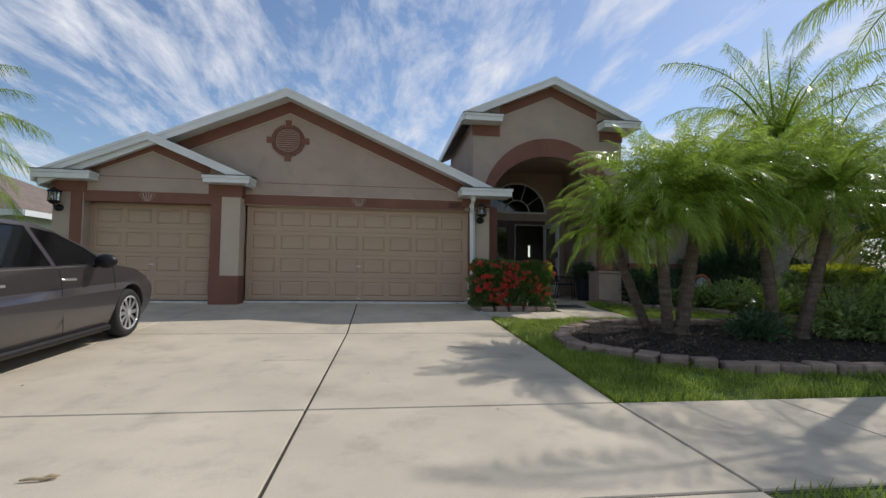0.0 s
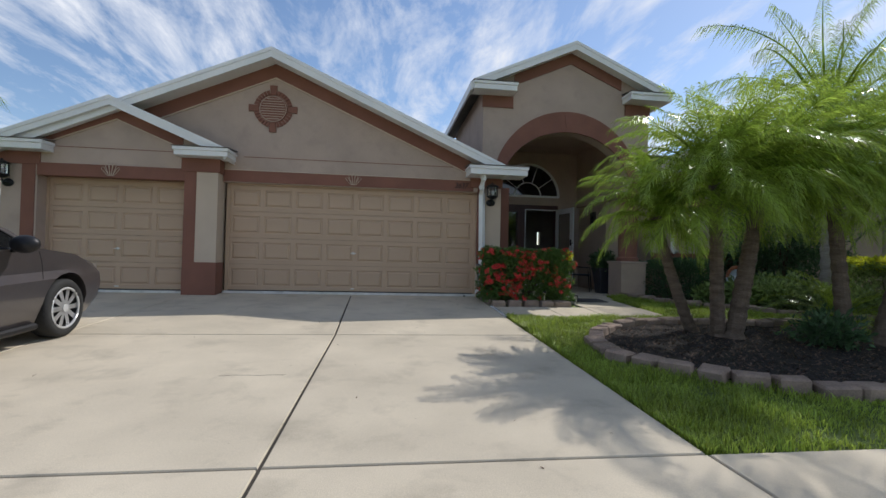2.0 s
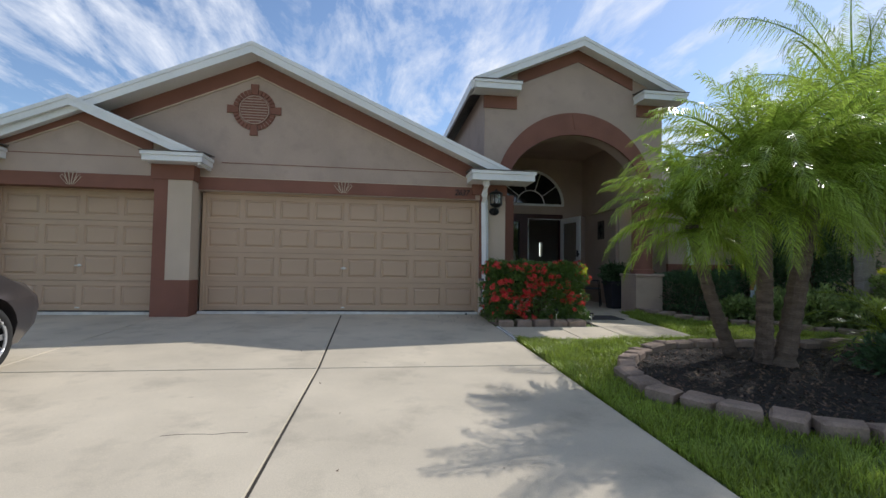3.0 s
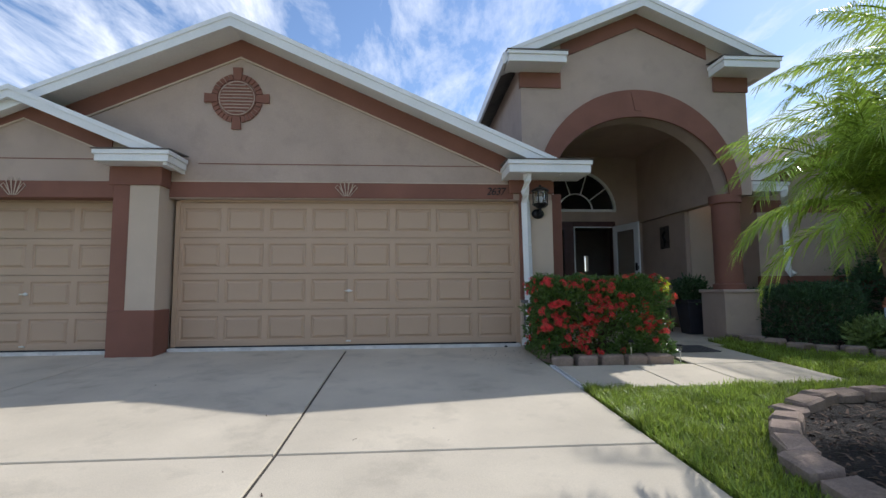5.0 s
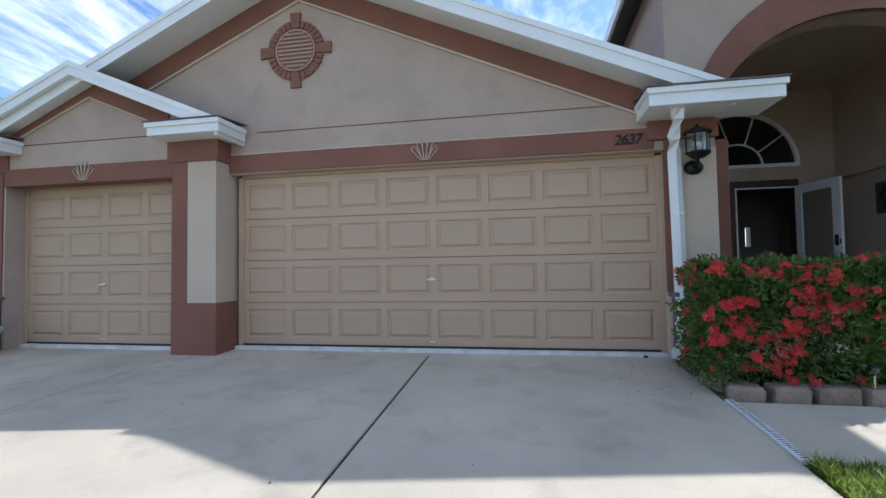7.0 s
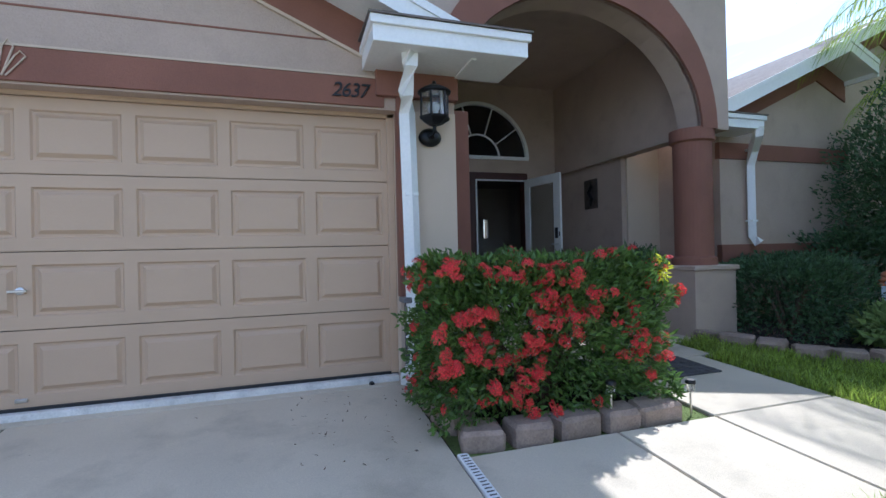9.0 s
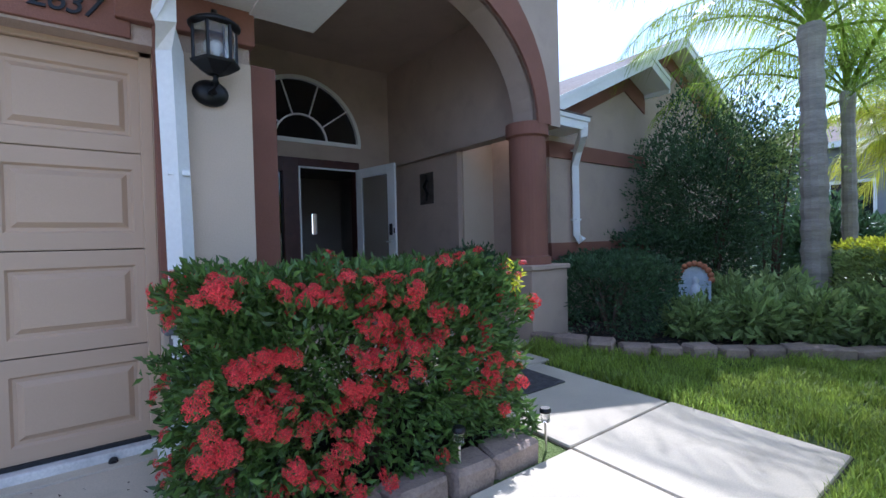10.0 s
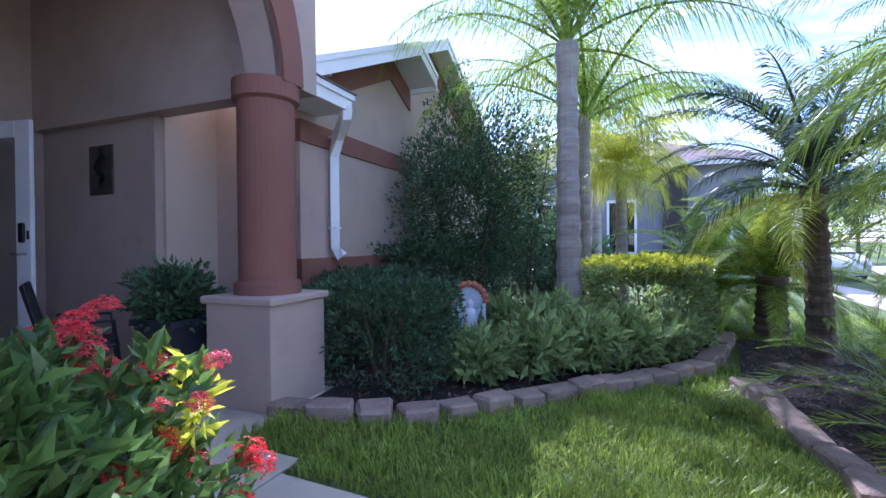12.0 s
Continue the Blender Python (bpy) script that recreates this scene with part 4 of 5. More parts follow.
def frond_mesh(name, length, a0, a1, leaflet, nodes, material, width=0.013, droop=0.5, vee=0.5, seed=1, bare=0.12):
    """One feather leaf along +x: a bent rib with narrow leaflets on both sides that droop at the tips."""
    g = random.Random(seed)
    vs, fs, pts = [], [], []
    x = z = 0.0
    for i in range(nodes + 1):
        s = i / nodes
        pts.append((Vector((x, 0, z)), radians(a0 + (a1 - a0) * s ** 1.15)))
        x += length / nodes * math.cos(pts[-1][1])
        z += length / nodes * math.sin(pts[-1][1])
    for i in range(nodes):                           # rib
        (p, a), (q, b) = pts[i], pts[i + 1]
        r0, r1 = 0.012 * length * (1 - 0.85 * i / nodes), 0.012 * length * (1 - 0.85 * (i + 1) / nodes)
        n = len(vs)
        vs += [p + Vector((0, -r0, 0)), p + Vector((0, r0, 0)), p + Vector((0, 0, -r0)), q + Vector((0, -r1, 0)), q + Vector((0, r1, 0)), q + Vector((0, 0, -r1))]
        fs += [(n, n + 1, n + 4, n + 3), (n + 1, n + 2, n + 5, n + 4), (n + 2, n, n + 3, n + 5)]
    for i in range(int(bare * nodes), nodes + 1):
        p, a = pts[i]
        s = i / nodes
        L = leaflet * (0.45 + 0.55 * math.sin(math.pi * min(1, 0.15 + s * 0.9))) * g.uniform(0.85, 1.1)
        f = Vector((math.cos(a), 0, math.sin(a)))
        up = Vector((-math.sin(a), 0, math.cos(a)))
        for sd in (-1, 1):
            d = (Vector((0, sd, 0)) * (1.0 - 0.45 * s) + f * (0.55 + 0.5 * s + g.uniform(-0.1, 0.1)) + up * vee * g.uniform(0.2, 1.0)).normalized()
            w = f * width * g.uniform(0.8, 1.2)
            m = p + d * L * 0.5 - Vector((0, 0, droop * L * 0.10))
            t = p + d * L - Vector((0, 0, droop * L * g.uniform(0.4, 0.75)))
            n = len(vs)
            vs += [p - w * 0.5, p + w * 0.5, m + w, m - w, t]
            fs += [(n, n + 1, n + 2, n + 3), (n + 3, n + 2, n + 4)]
    me = bpy.data.meshes.new(name)
    me.from_pydata([tuple(v) for v in vs], [], fs)
    me.materials.append(material)
    return me


def frond_set(length, leaflet, nodes, material, droop, seed, width=0.013, vee=0.5):
    return [frond_mesh("frond", length * k, a0, a1, leaflet, nodes, material, width, droop, vee, seed + i) for i, (k, a0, a1) in
            enumerate(((0.8, 82, 30), (1.0, 66, -18), (1.05, 46, -45), (0.92, 24, -62), (0.78, 2, -75)))]


def palm(base, top_at, r, fronds, counts, label, name="palm_tree", bark=BARK, seed=1, rings=14, group="", bare=None):
    top = thing(name, (base[0], base[1], gz(base[1])), label, "palm", group)
    o, g = Vector(top.location), random.Random(seed)
    b, t = Vector((0, 0, -0.05)), Vector(top_at) - o
    n = rings * 2
    path, rad = [], []
    for i in range(n + 1):
        s = i / n
        p = b.lerp(t, s)
        bend = math.sin(math.pi * s) * 0.10 * (t - b).to_2d().length
        p.z -= bend
        path.append(p)
        rad.append(r * (1.25 - 0.35 * s) * (1.0 + (0.10 if i % 2 else -0.04)) * (1.25 if s < 0.06 else 1) * (1.2 if s > 0.9 else 1))
    part("trunk", tube(bmesh.new(), path, rad, 12), bark, top)
    az = g.uniform(0, 360)
    for k, c in enumerate(counts):
        for i in range(c):
            az += 137.5 + g.uniform(-14, 14)
            if bare and k >= 1 and bare[0] < az % 360 < bare[1]:      # the side cut back along the path
                continue
            s = g.uniform(0.85, 1.12)
            m = Matrix.Translation(t + Vector((0, 0, 0.06 - 0.04 * k))) @ pose(0, 0, 0, g.uniform(-14, 14), g.uniform(-9, 9), az) @ Matrix.Scale(s, 4)
            shared("frond", fronds[k], top, m)
    return top


PYG = frond_set(1.6, 0.30, 60, FROND, 1.0, 1, 0.0075)
PYG_S = frond_set(1.12, 0.26, 54, FROND, 1.0, 41, 0.0075)
PYG_GOLD = frond_set(1.2, 0.27, 40, FROND_GOLD, 0.8, 7, 0.0075)
QUEEN = [frond_mesh("frond", 3.0 * k, a0, a1, 0.60, 74, FROND, 0.0085, 1.9, 0.6, 11 + i) for i, (k, a0, a1) in enumerate(((1.0, 84, 42), (1.08, 72, -8), (1.08, 52, -38), (0.95, 28, -58), (0.8, 4, -75)))]
TALL = frond_set(2.1, 0.46, 56, FROND, 1.6, 51, 0.010, 0.6)
QUEEN_GOLD = frond_set(1.7, 0.5, 46, FROND_GOLD, 1.3, 17, 0.013)
DATE = frond_set(2.0, 0.36, 70, FROND_DARK, 0.8, 21, 0.009)
SAGO_BIG = frond_set(1.9, 0.26, 64, FROND, 0.1, 37, 0.013, 0.3)
SAGO = frond_set(1.15, 0.20, 46, FROND, 0.1, 27, 0.006, 0.3)

palm((4.36, 7.18), (3.48, 6.78, 1.82), 0.066, PYG_S, (8, 12, 15, 15, 14), "pygmy date palm with a leaning rough trunk and arching fronds", seed=1, bare=(60, 150), group="palms in the bed")
palm((4.62, 6.74), (4.75, 6.42, 2.28), 0.090, PYG, (12, 16, 19, 19, 18), "pygmy date palm with a rough trunk and dense arching fronds", seed=2, bare=(20, 110), group="palms in the bed")
palm((4.50, 6.86), (3.98, 6.28, 2.18), 0.075, PYG, (10, 14, 17, 16, 15), "pygmy date palm with a slender trunk and arching fronds", seed=3, bare=(20, 110), group="palms in the bed")
palm((6.10, 6.50), (6.0, 6.65, 2.45), 0.080, PYG, (10, 14, 16, 15, 13), "pygmy date palm with a dark trunk and dense fronds", seed=4, group="palms in the bed")
palm((7.70, 5.55), (7.45, 5.50, 5.4), 0.10, TALL, (2, 4, 4, 2, 1), "tall palm with a slim dark trunk and long drooping fronds", seed=18, rings=22, group="palms in the bed")
palm((6.38, 6.35), (6.75, 6.05, 2.35), 0.080, PYG, (10, 14, 16, 15, 13), "pygmy date palm with a dark trunk and dense fronds", seed=5, group="palms in the bed")
palm((7.30, 6.20), (8.0, 5.8, 1.7), 0.080, PYG, (8, 12, 12, 10, 8), "pygmy date palm leaning far over the bed", seed=6, group="palms in the bed")
DATE[4] = frond_mesh("frond", 1.5, 2, -75, 0.34, 56, FROND_GOLD, 0.009, 0.8, 0.5, 25)
palm((9.3, 6.75), (9.0, 6.92, 2.15), 0.115, DATE, (6, 10, 11, 9, 6), "date palm with dark rough trunk and drooping blue-green fronds", seed=7)
palm((9.12, 9.52), (9.05, 9.52, 4.15), 0.135, QUEEN, (6, 7, 6, 5, 2), "tall queen palm with a grey ringed trunk and feathery fronds", bark=BARK_PALE, seed=8)
palm((10.4, 9.42), (10.35, 9.42, 3.5), 0.085, QUEEN, (3, 5, 5, 4, 2), "queen palm with a slender pale trunk", bark=BARK_PALE, seed=9)
palm((16.0, 9.6), (16.0, 9.6, 4.6), 0.11, QUEEN, (4, 6, 6, 4, 2), "queen palm with a pale smooth trunk", bark=BARK_PALE, seed=10)
palm((12.6, 8.92), (12.6, 8.92, 3.05), 0.10, QUEEN_GOLD, (3, 8, 11, 11, 6), "young palm with yellow-green drooping fronds", bark=BARK_PALE, seed=12)
palm((10.7, 6.90), (10.7, 6.90, 1.05), 0.18, SAGO_BIG, (8, 14, 16, 14, 8), "sago palm with a short dark trunk and stiff green fronds", "sago_palm", seed=13, rings=8)
palm((11.9, 7.5), (11.9, 7.5, 0.85), 0.15, SAGO_BIG, (6, 12, 14, 12, 8), "sago palm with a short dark trunk and stiff green fronds", "sago_palm", seed=14, rings=8)
palm((6.6, 7.05), (6.6, 7.05, 0.36), 0.10, SAGO, (4, 8, 8, 6, 3), "small sago palm at the edge of the palm bed", "sago_palm", seed=15, rings=6)
palm((-9.6, 9.6), (-9.55, 9.6, 3.35), 0.12, QUEEN, (4, 7, 8, 8, 5), "queen palm beside the drive of the next house", bark=BARK_PALE, seed=16)


# ---- parked car ----
def car(at, yaw, pitch, paint, label):
    top = thing("car", at, label, "car")
    top.rotation_euler = Euler((radians(pitch), 0, radians(yaw)))
    A, R, Z = 1.39, 0.39, 0.34

    def arch(c):
        return [(c + R * math.cos(math.pi * i / 12), Z + R * math.sin(math.pi * i / 12)) for i in range(13)]

    prof = [(2.00, 0.21), (2.14, 0.36), (2.19, 0.56), (2.14, 0.70), (1.95, 0.83), (1.6, 0.925), (1.05, 1.01), (0.3, 1.02), (-0.8, 1.03), (-1.7, 1.06), (-2.3, 1.02), (-2.44, 0.92), (-2.46, 0.6), (-2.38, 0.30), (-2.2, 0.24)]
    under = [(-A - R, 0.24)] + arch(-A)[::-1] + [(-A + R, 0.22), (A - R, 0.19)] + arch(A)[::-1] + [(A + R, 0.21)]
    bm = bmesh.new()
    a = [bm.verts.new((-0.91, y, z)) for y, z in prof + under]
    b = [bm.verts.new((0.91, y, z)) for y, z in prof + under]
    fa, fb = bm.faces.new(a), bm.faces.new(b[::-1])
    for i in range(len(a)):
        j = (i + 1) % len(a)
        bm.faces.new((a[i], b[i], b[j], a[j]))
    n = len(prof)
    rim = [e for e in (*fa.edges, *fb.edges) if all(v in a[:n] or v in b[:n] for v in e.verts)]
    bmesh.ops.bevel(bm, geom=rim, offset=0.085, segments=5, affect="EDGES", profile=0.5)
    for v in bm.verts:
        t = max(0, (abs(v.co.y) - 1.3) / 1.1)
        v.co.x *= 1 - 0.15 * t * t
        v.co.x *= 1 - 0.05 * max(0, v.co.z - 0.72) / 0.3 - 0.05 * max(0, 0.42 - v.co.z) / 0.2
    for z in (0.28, 0.36, 0.44, 0.52, 0.60, 0.68, 0.76, 0.84, 0.92):
        bmesh.ops.bisect_plane(bm, geom=[*bm.verts, *bm.edges, *bm.faces], plane_co=(0, 0, z), plane_no=(0, 0, 1))
    for k in range(-9, 10):
        bmesh.ops.bisect_plane(bm, geom=[*bm.verts, *bm.edges, *bm.faces], plane_co=(0, k * 0.25, 0), plane_no=(0, 1, 0))
    for v in bm.verts:                              # the sides swell at the shoulder and tuck in below
        if abs(v.co.x) > 0.5:
            q = (v.co.z - 0.66) / 0.45
            v.co.x *= 1.012 - 0.055 * q * q + 0.012 * math.exp(-((v.co.z - 0.83) / 0.05) ** 2)
    body = part("body", bm, paint, top, smooth=True)
    body.data.set_sharp_from_angle(angle=radians(38))
    # cabin
    cab = [(1.16, 0.98), (0.78, 1.21), (0.30, 1.425), (0.0, 1.49), (-0.45, 1.515), (-0.9, 1.485), (-1.25, 1.38), (-1.95, 1.05)]
    hw_ = lambda z: 0.845 - 0.235 * (z - 0.965) / 0.5
    bm = bmesh.new()
    L = [bm.verts.new((-hw_(z), y, z)) for y, z in cab]
    Rr = [bm.verts.new((hw_(z), y, z)) for y, z in cab]
    bm.faces.new(L)
    bm.faces.new(Rr[::-1])
    for i in range(len(cab) - 1):
        bm.faces.new((L[i], Rr[i], Rr[i + 1], L[i + 1]))
    bm.faces.new((L[0], L[-1], Rr[-1], Rr[0]))
    bmesh.ops.bevel(bm, geom=[e for e in bm.edges if (e.verts[0] in L) == (e.verts[1] in L) and abs(e.verts[0].co.y - e.verts[1].co.y) < 1.5], offset=0.035, segments=3, affect="EDGES")
    part("cabin", bm, paint, top)
    for s in (-1, 1):
        for win in ([(0.97, 1.02), (0.06, 1.02), (-0.06, 1.435), (0.24, 1.395), (0.66, 1.215)], [(-0.03, 1.02), (-0.93, 1.03), (-0.93, 1.42), (-0.50, 1.468), (-0.15, 1.45)], [(-1.02, 1.03), (-1.55, 1.07), (-1.22, 1.33), (-1.02, 1.40)]):
            bm = bmesh.new()
            bm.faces.new([bm.verts.new((s * (hw_(z) + 0.004), y, z)) for y, z in win])
            bmesh.ops.solidify(bm, geom=bm.faces[:], thickness=0.006)
            part("side_window", bm, DARKGLASS, top)
            q = win + win[:1]
            part("window_trim", tube(bmesh.new(), [(s * (hw_(z) + 0.006), y, z) for y, z in q], 0.008, 5), BLACK, top)
        for y0 in (1.02, 0.02, -0.98):
            part("door_seam", tube(bmesh.new(), [(s * 0.905, y0 + 0.02, 0.30), (s * 0.913, y0, 0.6), (s * 0.90, y0 - 0.01, 0.86), (s * 0.872, y0 - 0.01, 0.985)], 0.004, 4), BLACK, top)
        for y0 in (0.20, -0.80):
            part("door_handle", tube(bmesh.new(), [(s * 0.90, y0 + 0.02, 0.865), (s * 0.935, y0 - 0.01, 0.87), (s * 0.935, y0 - 0.15, 0.875), (s * 0.90, y0 - 0.18, 0.875)], 0.014, 8), CHROME, top)
        part("belt_strip", tube(bmesh.new(), [(s * (hw_(1.005) + 0.012), y, 1.008) for y in (0.98, 0.4, -0.3, -1.0, -1.5)], 0.009, 6), CHROME, top, "thin chrome strip under the side windows")
        part("sill", cube(min(s * 0.80, s * 0.895), max(s * 0.80, s * 0.895), -0.98, 0.98, 0.17, 0.24, 0.02), BLACK, top)
        bm = bmesh.new()
        bmesh.ops.create_uvsphere(bm, u_segments=16, v_segments=10, radius=1)
        for v in bm.verts:
            v.co = Vector((s * 0.985 + v.co.x * 0.13, 0.66 + v.co.y * 0.085, 1.065 + v.co.z * 0.09))
        mir = part("wing_mirror", bm, BLACK, top, smooth=True)
        part("mirror_arm", tube(bmesh.new(), [(s * 0.82, 0.70, 0.99), (s * 0.93, 0.68, 1.03)], 0.025, 6), BLACK, mir)
        hl = cube(min(s * 0.55, s * 0.83), max(s * 0.55, s * 0.83), 1.86, 2.07, 0.68, 0.79, 0.03, 2)
        part("headlight", hl, CHROME, top)
        part("tail_light", cube(min(s * 0.5, s * 0.80), max(s * 0.5, s * 0.80), -2.46, -2.3, 0.75, 0.92, 0.02), PETAL, top)
        for c in (A, -A):
            wh = tube(bmesh.new(), [(s * 0.66, c, Z - 0.01), (s * 0.70, c, Z - 0.01)], 0.30, 24)
            wheel = part("wheel", wh, BLACK, top)
            bm = bmesh.new()
            prof2 = [(0.225, -0.11), (0.30, -0.11), (0.325, -0.08), (0.33, 0.0), (0.325, 0.08), (0.30, 0.108), (0.235, 0.108), (0.225, 0.08), (0.225, -0.11)]
            rings = [[bm.verts.new((s * (0.79 + d), c + r * math.cos(2 * math.pi * i / 28), Z - 0.01 + r * math.sin(2 * math.pi * i / 28))) for i in range(28)] for r, d in prof2]
            for p, q in zip(rings, rings[1:]):
                for i in range(28):
                    bm.faces.new((p[i], p[(i + 1) % 28], q[(i + 1) % 28], q[i]))
            part("tyre", bm, RUBBER, wheel, smooth=True)
            bm = bmesh.new()
            for i in range(10):
                a0 = 2 * math.pi * i / 10
                u, w = Vector((0, math.cos(a0), math.sin(a0))), Vector((0, -math.sin(a0), math.cos(a0)))
                o = Vector((s * 0.885, c, Z - 0.01))
                p0 = [o + w * k + u * 0.03 for k in (-0.022, 0.022)]
                p1 = [o + w * k + u * 0.225 + Vector((s * -0.01, 0, 0)) for k in (0.030, -0.030)]
                bm.faces.new([bm.verts.new(p) for p in (*p0, *p1)])
            bmesh.ops.solidify(bm, geom=bm.faces[:], thickness=0.02)
            tube(bm, [(s * 0.86, c, Z - 0.01), (s * 0.895, c, Z - 0.01)], 0.045, 14)
            ring = [(s * 0.89, c + 0.222 * math.cos(2 * math.pi * i / 28), Z - 0.01 + 0.222 * math.sin(2 * math.pi * i / 28)) for i in range(29)]
            tube(bm, ring, 0.014, 6)
            part("rim", bm, SILVER, wheel, "silver alloy rim with ten spokes")
    for k, pts in enumerate(([(1.11, 1.01), (0.32, 1.425)], [(-1.28, 1.375), (-1.9, 1.085)])):
        (y0, z0), (y1, z1) = pts
        bm = bmesh.new()
        h0, h1 = hw_(z0) - 0.07, hw_(z1) - 0.07
        bm.faces.new([bm.verts.new(p) for p in ((-h0, y0, z0 + 0.012), (h0, y0, z0 + 0.012), (h1, y1, z1 + 0.012), (-h1, y1, z1 + 0.012))])
        bmesh.ops.solidify(bm, geom=bm.faces[:], thickness=0.006)
        part("windscreen" if k == 0 else "rear_window", bm, DARKGLASS, top)
    return top


SILVER = mat("silver_wheel_paint", (0.62, 0.62, 0.62), 0.35, 0.3, var=0.05, scale=20, bump=0)
PAINT = mat("grey_car_paint", (0.085, 0.075, 0.078), 0.32, 0.55, var=0.04, scale=30, grain=400, bump=0, coat=0.8)
PAINT_W = mat("white_car_paint", (0.7, 0.7, 0.7), 0.3, 0.0, var=0.03, scale=30, grain=400, bump=0, coat=0.8)
car((-4.52, 5.36, gz(5.36)), 0, 2.58, PAINT, "dark grey saloon car parked on the concrete driveway")
car((27.0, 1.2, gz(1)), 90, 0, PAINT_W, "white saloon car parked far down the street")

# ---- porch and bed objects ----
bm = lathe(bmesh.new(), [(0.15, 0.0), (0.17, 0.02), (0.17, 0.05), (0.09, 0.09), (0.085, 0.12), (0.16, 0.16), (0.27, 0.22), (0.30, 0.29), (0.325, 0.31), (0.335, 0.345), (0.31, 0.36), (0.28, 0.345), (0.24, 0.30)], 32)
for v in bm.verts:
    if 0.14 < v.co.z < 0.30:
        a = math.atan2(v.co.y, v.co.x)
        k = 1 + 0.035 * math.cos(a * 16)
        v.co.x *= k; v.co.y *= k
urn = thing("garden_urn", (-6.40, 9.95, gz(9.95)), "white weathered concrete bowl urn beside the garage", "urn")
part("bowl", bm, mat("cast_concrete", (0.55, 0.55, 0.53), 0.9, var=0.15, scale=9, bump=0.5), urn)
part("earth", lathe(bmesh.new(), [(0.25, 0.28), (0.25, 0.31)], 24), MULCH, urn)


def ledge_stones(x0, x1, y, z0, z1, label, seed):
    top = thing("stone_facing", (x0, y, z0), label, "stone facing")
    g, z = random.Random(seed), 0.0
    part("mortar", cube(0.01, x1 - x0 - 0.01, 0.02, 0.10, 0, z1 - z0 - 0.04), JOINT, top)
    while z < z1 - z0 - 0.06:
        h = g.choice((0.05, 0.065, 0.085))
        x = 0.0
        while x < x1 - x0 - 0.02:
            w = min(g.uniform(0.14, 0.30), x1 - x0 - x)
            part("stone", cube(x + 0.003, x + w - 0.003, -g.uniform(0.0, 0.03), 0.06, z + 0.003, min(z + h - 0.003, z1 - z0 - 0.05), 0.006), LEDGE, top)
            x += w
        z += h
    part("cap", cube(-0.03, x1 - x0 + 0.03, -0.06, 0.10, z1 - z0 - 0.045, z1 - z0, 0.008), LEDGE, top)


ledge_stones(-7.12, -6.49, BAY_Y - 0.07, 0.33, 1.05, "grey stacked ledge stone on the foot of the pier", 1)
ledge_stones(1.88, 2.40, WALL_Y - 0.09, 0.34, 1.05, "grey stacked ledge stone behind the flowering shrub", 2)


def path_light(x, y, h):
    top = thing("path_light", (x, y, gz(y)), "small solar stake light at the edge of the bed", "garden light", "path lights")
    part("stake", tube(bmesh.new(), [(0, 0, -0.05), (0, 0, h)], 0.007, 8), CHROME, top)
    part("lens", lathe(bmesh.new(), [(0.022, h), (0.026, h + 0.01), (0.026, h + 0.055)], 14), FROST, top)
    part("cap", lathe(bmesh.new(), [(0.032, h + 0.055), (0.034, h + 0.065), (0.028, h + 0.08)], 14), BLACK, top)


path_light(3.56, 9.42, 0.14)
path_light(2.93, 9.42, 0.20)

MAT_GREY = mat("mat_rubber", (0.07, 0.065, 0.065), 0.8, var=0.25, scale=15)
mt = thing("door_mat", (4.22, 10.27, gz(10.27)), "dark ribbed rubber door mat on the path", "mat")
bm = cube(-0.42, 0.30, -0.25, 0.25, 0.002, 0.014, 0.004)
mt.rotation_euler = (radians(2.58), 0, 0)
part("base", bm, MAT_GREY, mt)
g = random.Random(2)
for i in range(9):
    for j in range(6):
        x, y = -0.37 + 0.078 * i + g.uniform(-0.01, 0.01), -0.2 + 0.08 * j + g.uniform(-0.01, 0.01)
        part("pebble", lathe(bmesh.new(), [(0.028, 0.013), (0.022, 0.019)], 8, (x, y, 0)), MAT_GREY, mt)
drain = thing("drain_cover", (1.905, 8.84, gz(8.84)), "white slotted drain strip in the drive edge", "drain cover")
drain.rotation_euler = (radians(2.58), 0, 0)
bm = cube(-0.03, 0.03, -0.51, 0.51, -0.02, 0.012, 0.003)
part("channel", bm, WHITE, drain)
for i in range(33):
    part("slot", cube(-0.018, 0.018, -0.484 + 0.03 * i, -0.476 + 0.03 * i, 0.012, 0.0135), JOINT, drain)

# shrine niche with a plain figure
nic = thing("shrine_niche", (7.75, 10.45, gz(10.45) + 0.12), "pale blue arched garden niche with a terracotta scalloped rim", "garden ornament")
nic.rotation_euler = (0, 0, radians(-68))
NB = mat("pale_blue_plaster", (0.62, 0.68, 0.74), 0.8, var=0.12, scale=10, bump=0.3)
TC = mat("terracotta", (0.42, 0.16, 0.08), 0.85, var=0.2, scale=12, bump=0.4)
outl = [(0.17, 0.0)] + [(0.185 * math.cos(math.pi * i / 16), 0.42 + 0.2 * math.sin(math.pi * i / 16)) for i in range(17)] + [(-0.17, 0.0)]
part("shell", prism(bmesh.new(), outl, 0.05, 0.10), NB, nic)
for s in (-1, 1):
    part("cheek", prism(bmesh.new(), [(s * 0.15, 0.0), (s * 0.18, 0.0), (s * 0.185, 0.42), (s * 0.155, 0.42)], -0.06, 0.05), NB, nic)
for i in range(11):
    a = math.pi * i / 10
    bm = bmesh.new()
    bmesh.ops.create_icosphere(bm, subdivisions=2, radius=0.04)
    bmesh.ops.translate(bm, verts=bm.verts, vec=(0.19 * math.cos(a), 0.0, 0.43 + 0.21 * math.sin(a)))
    part("scallop", bm, TC, nic, smooth=True)
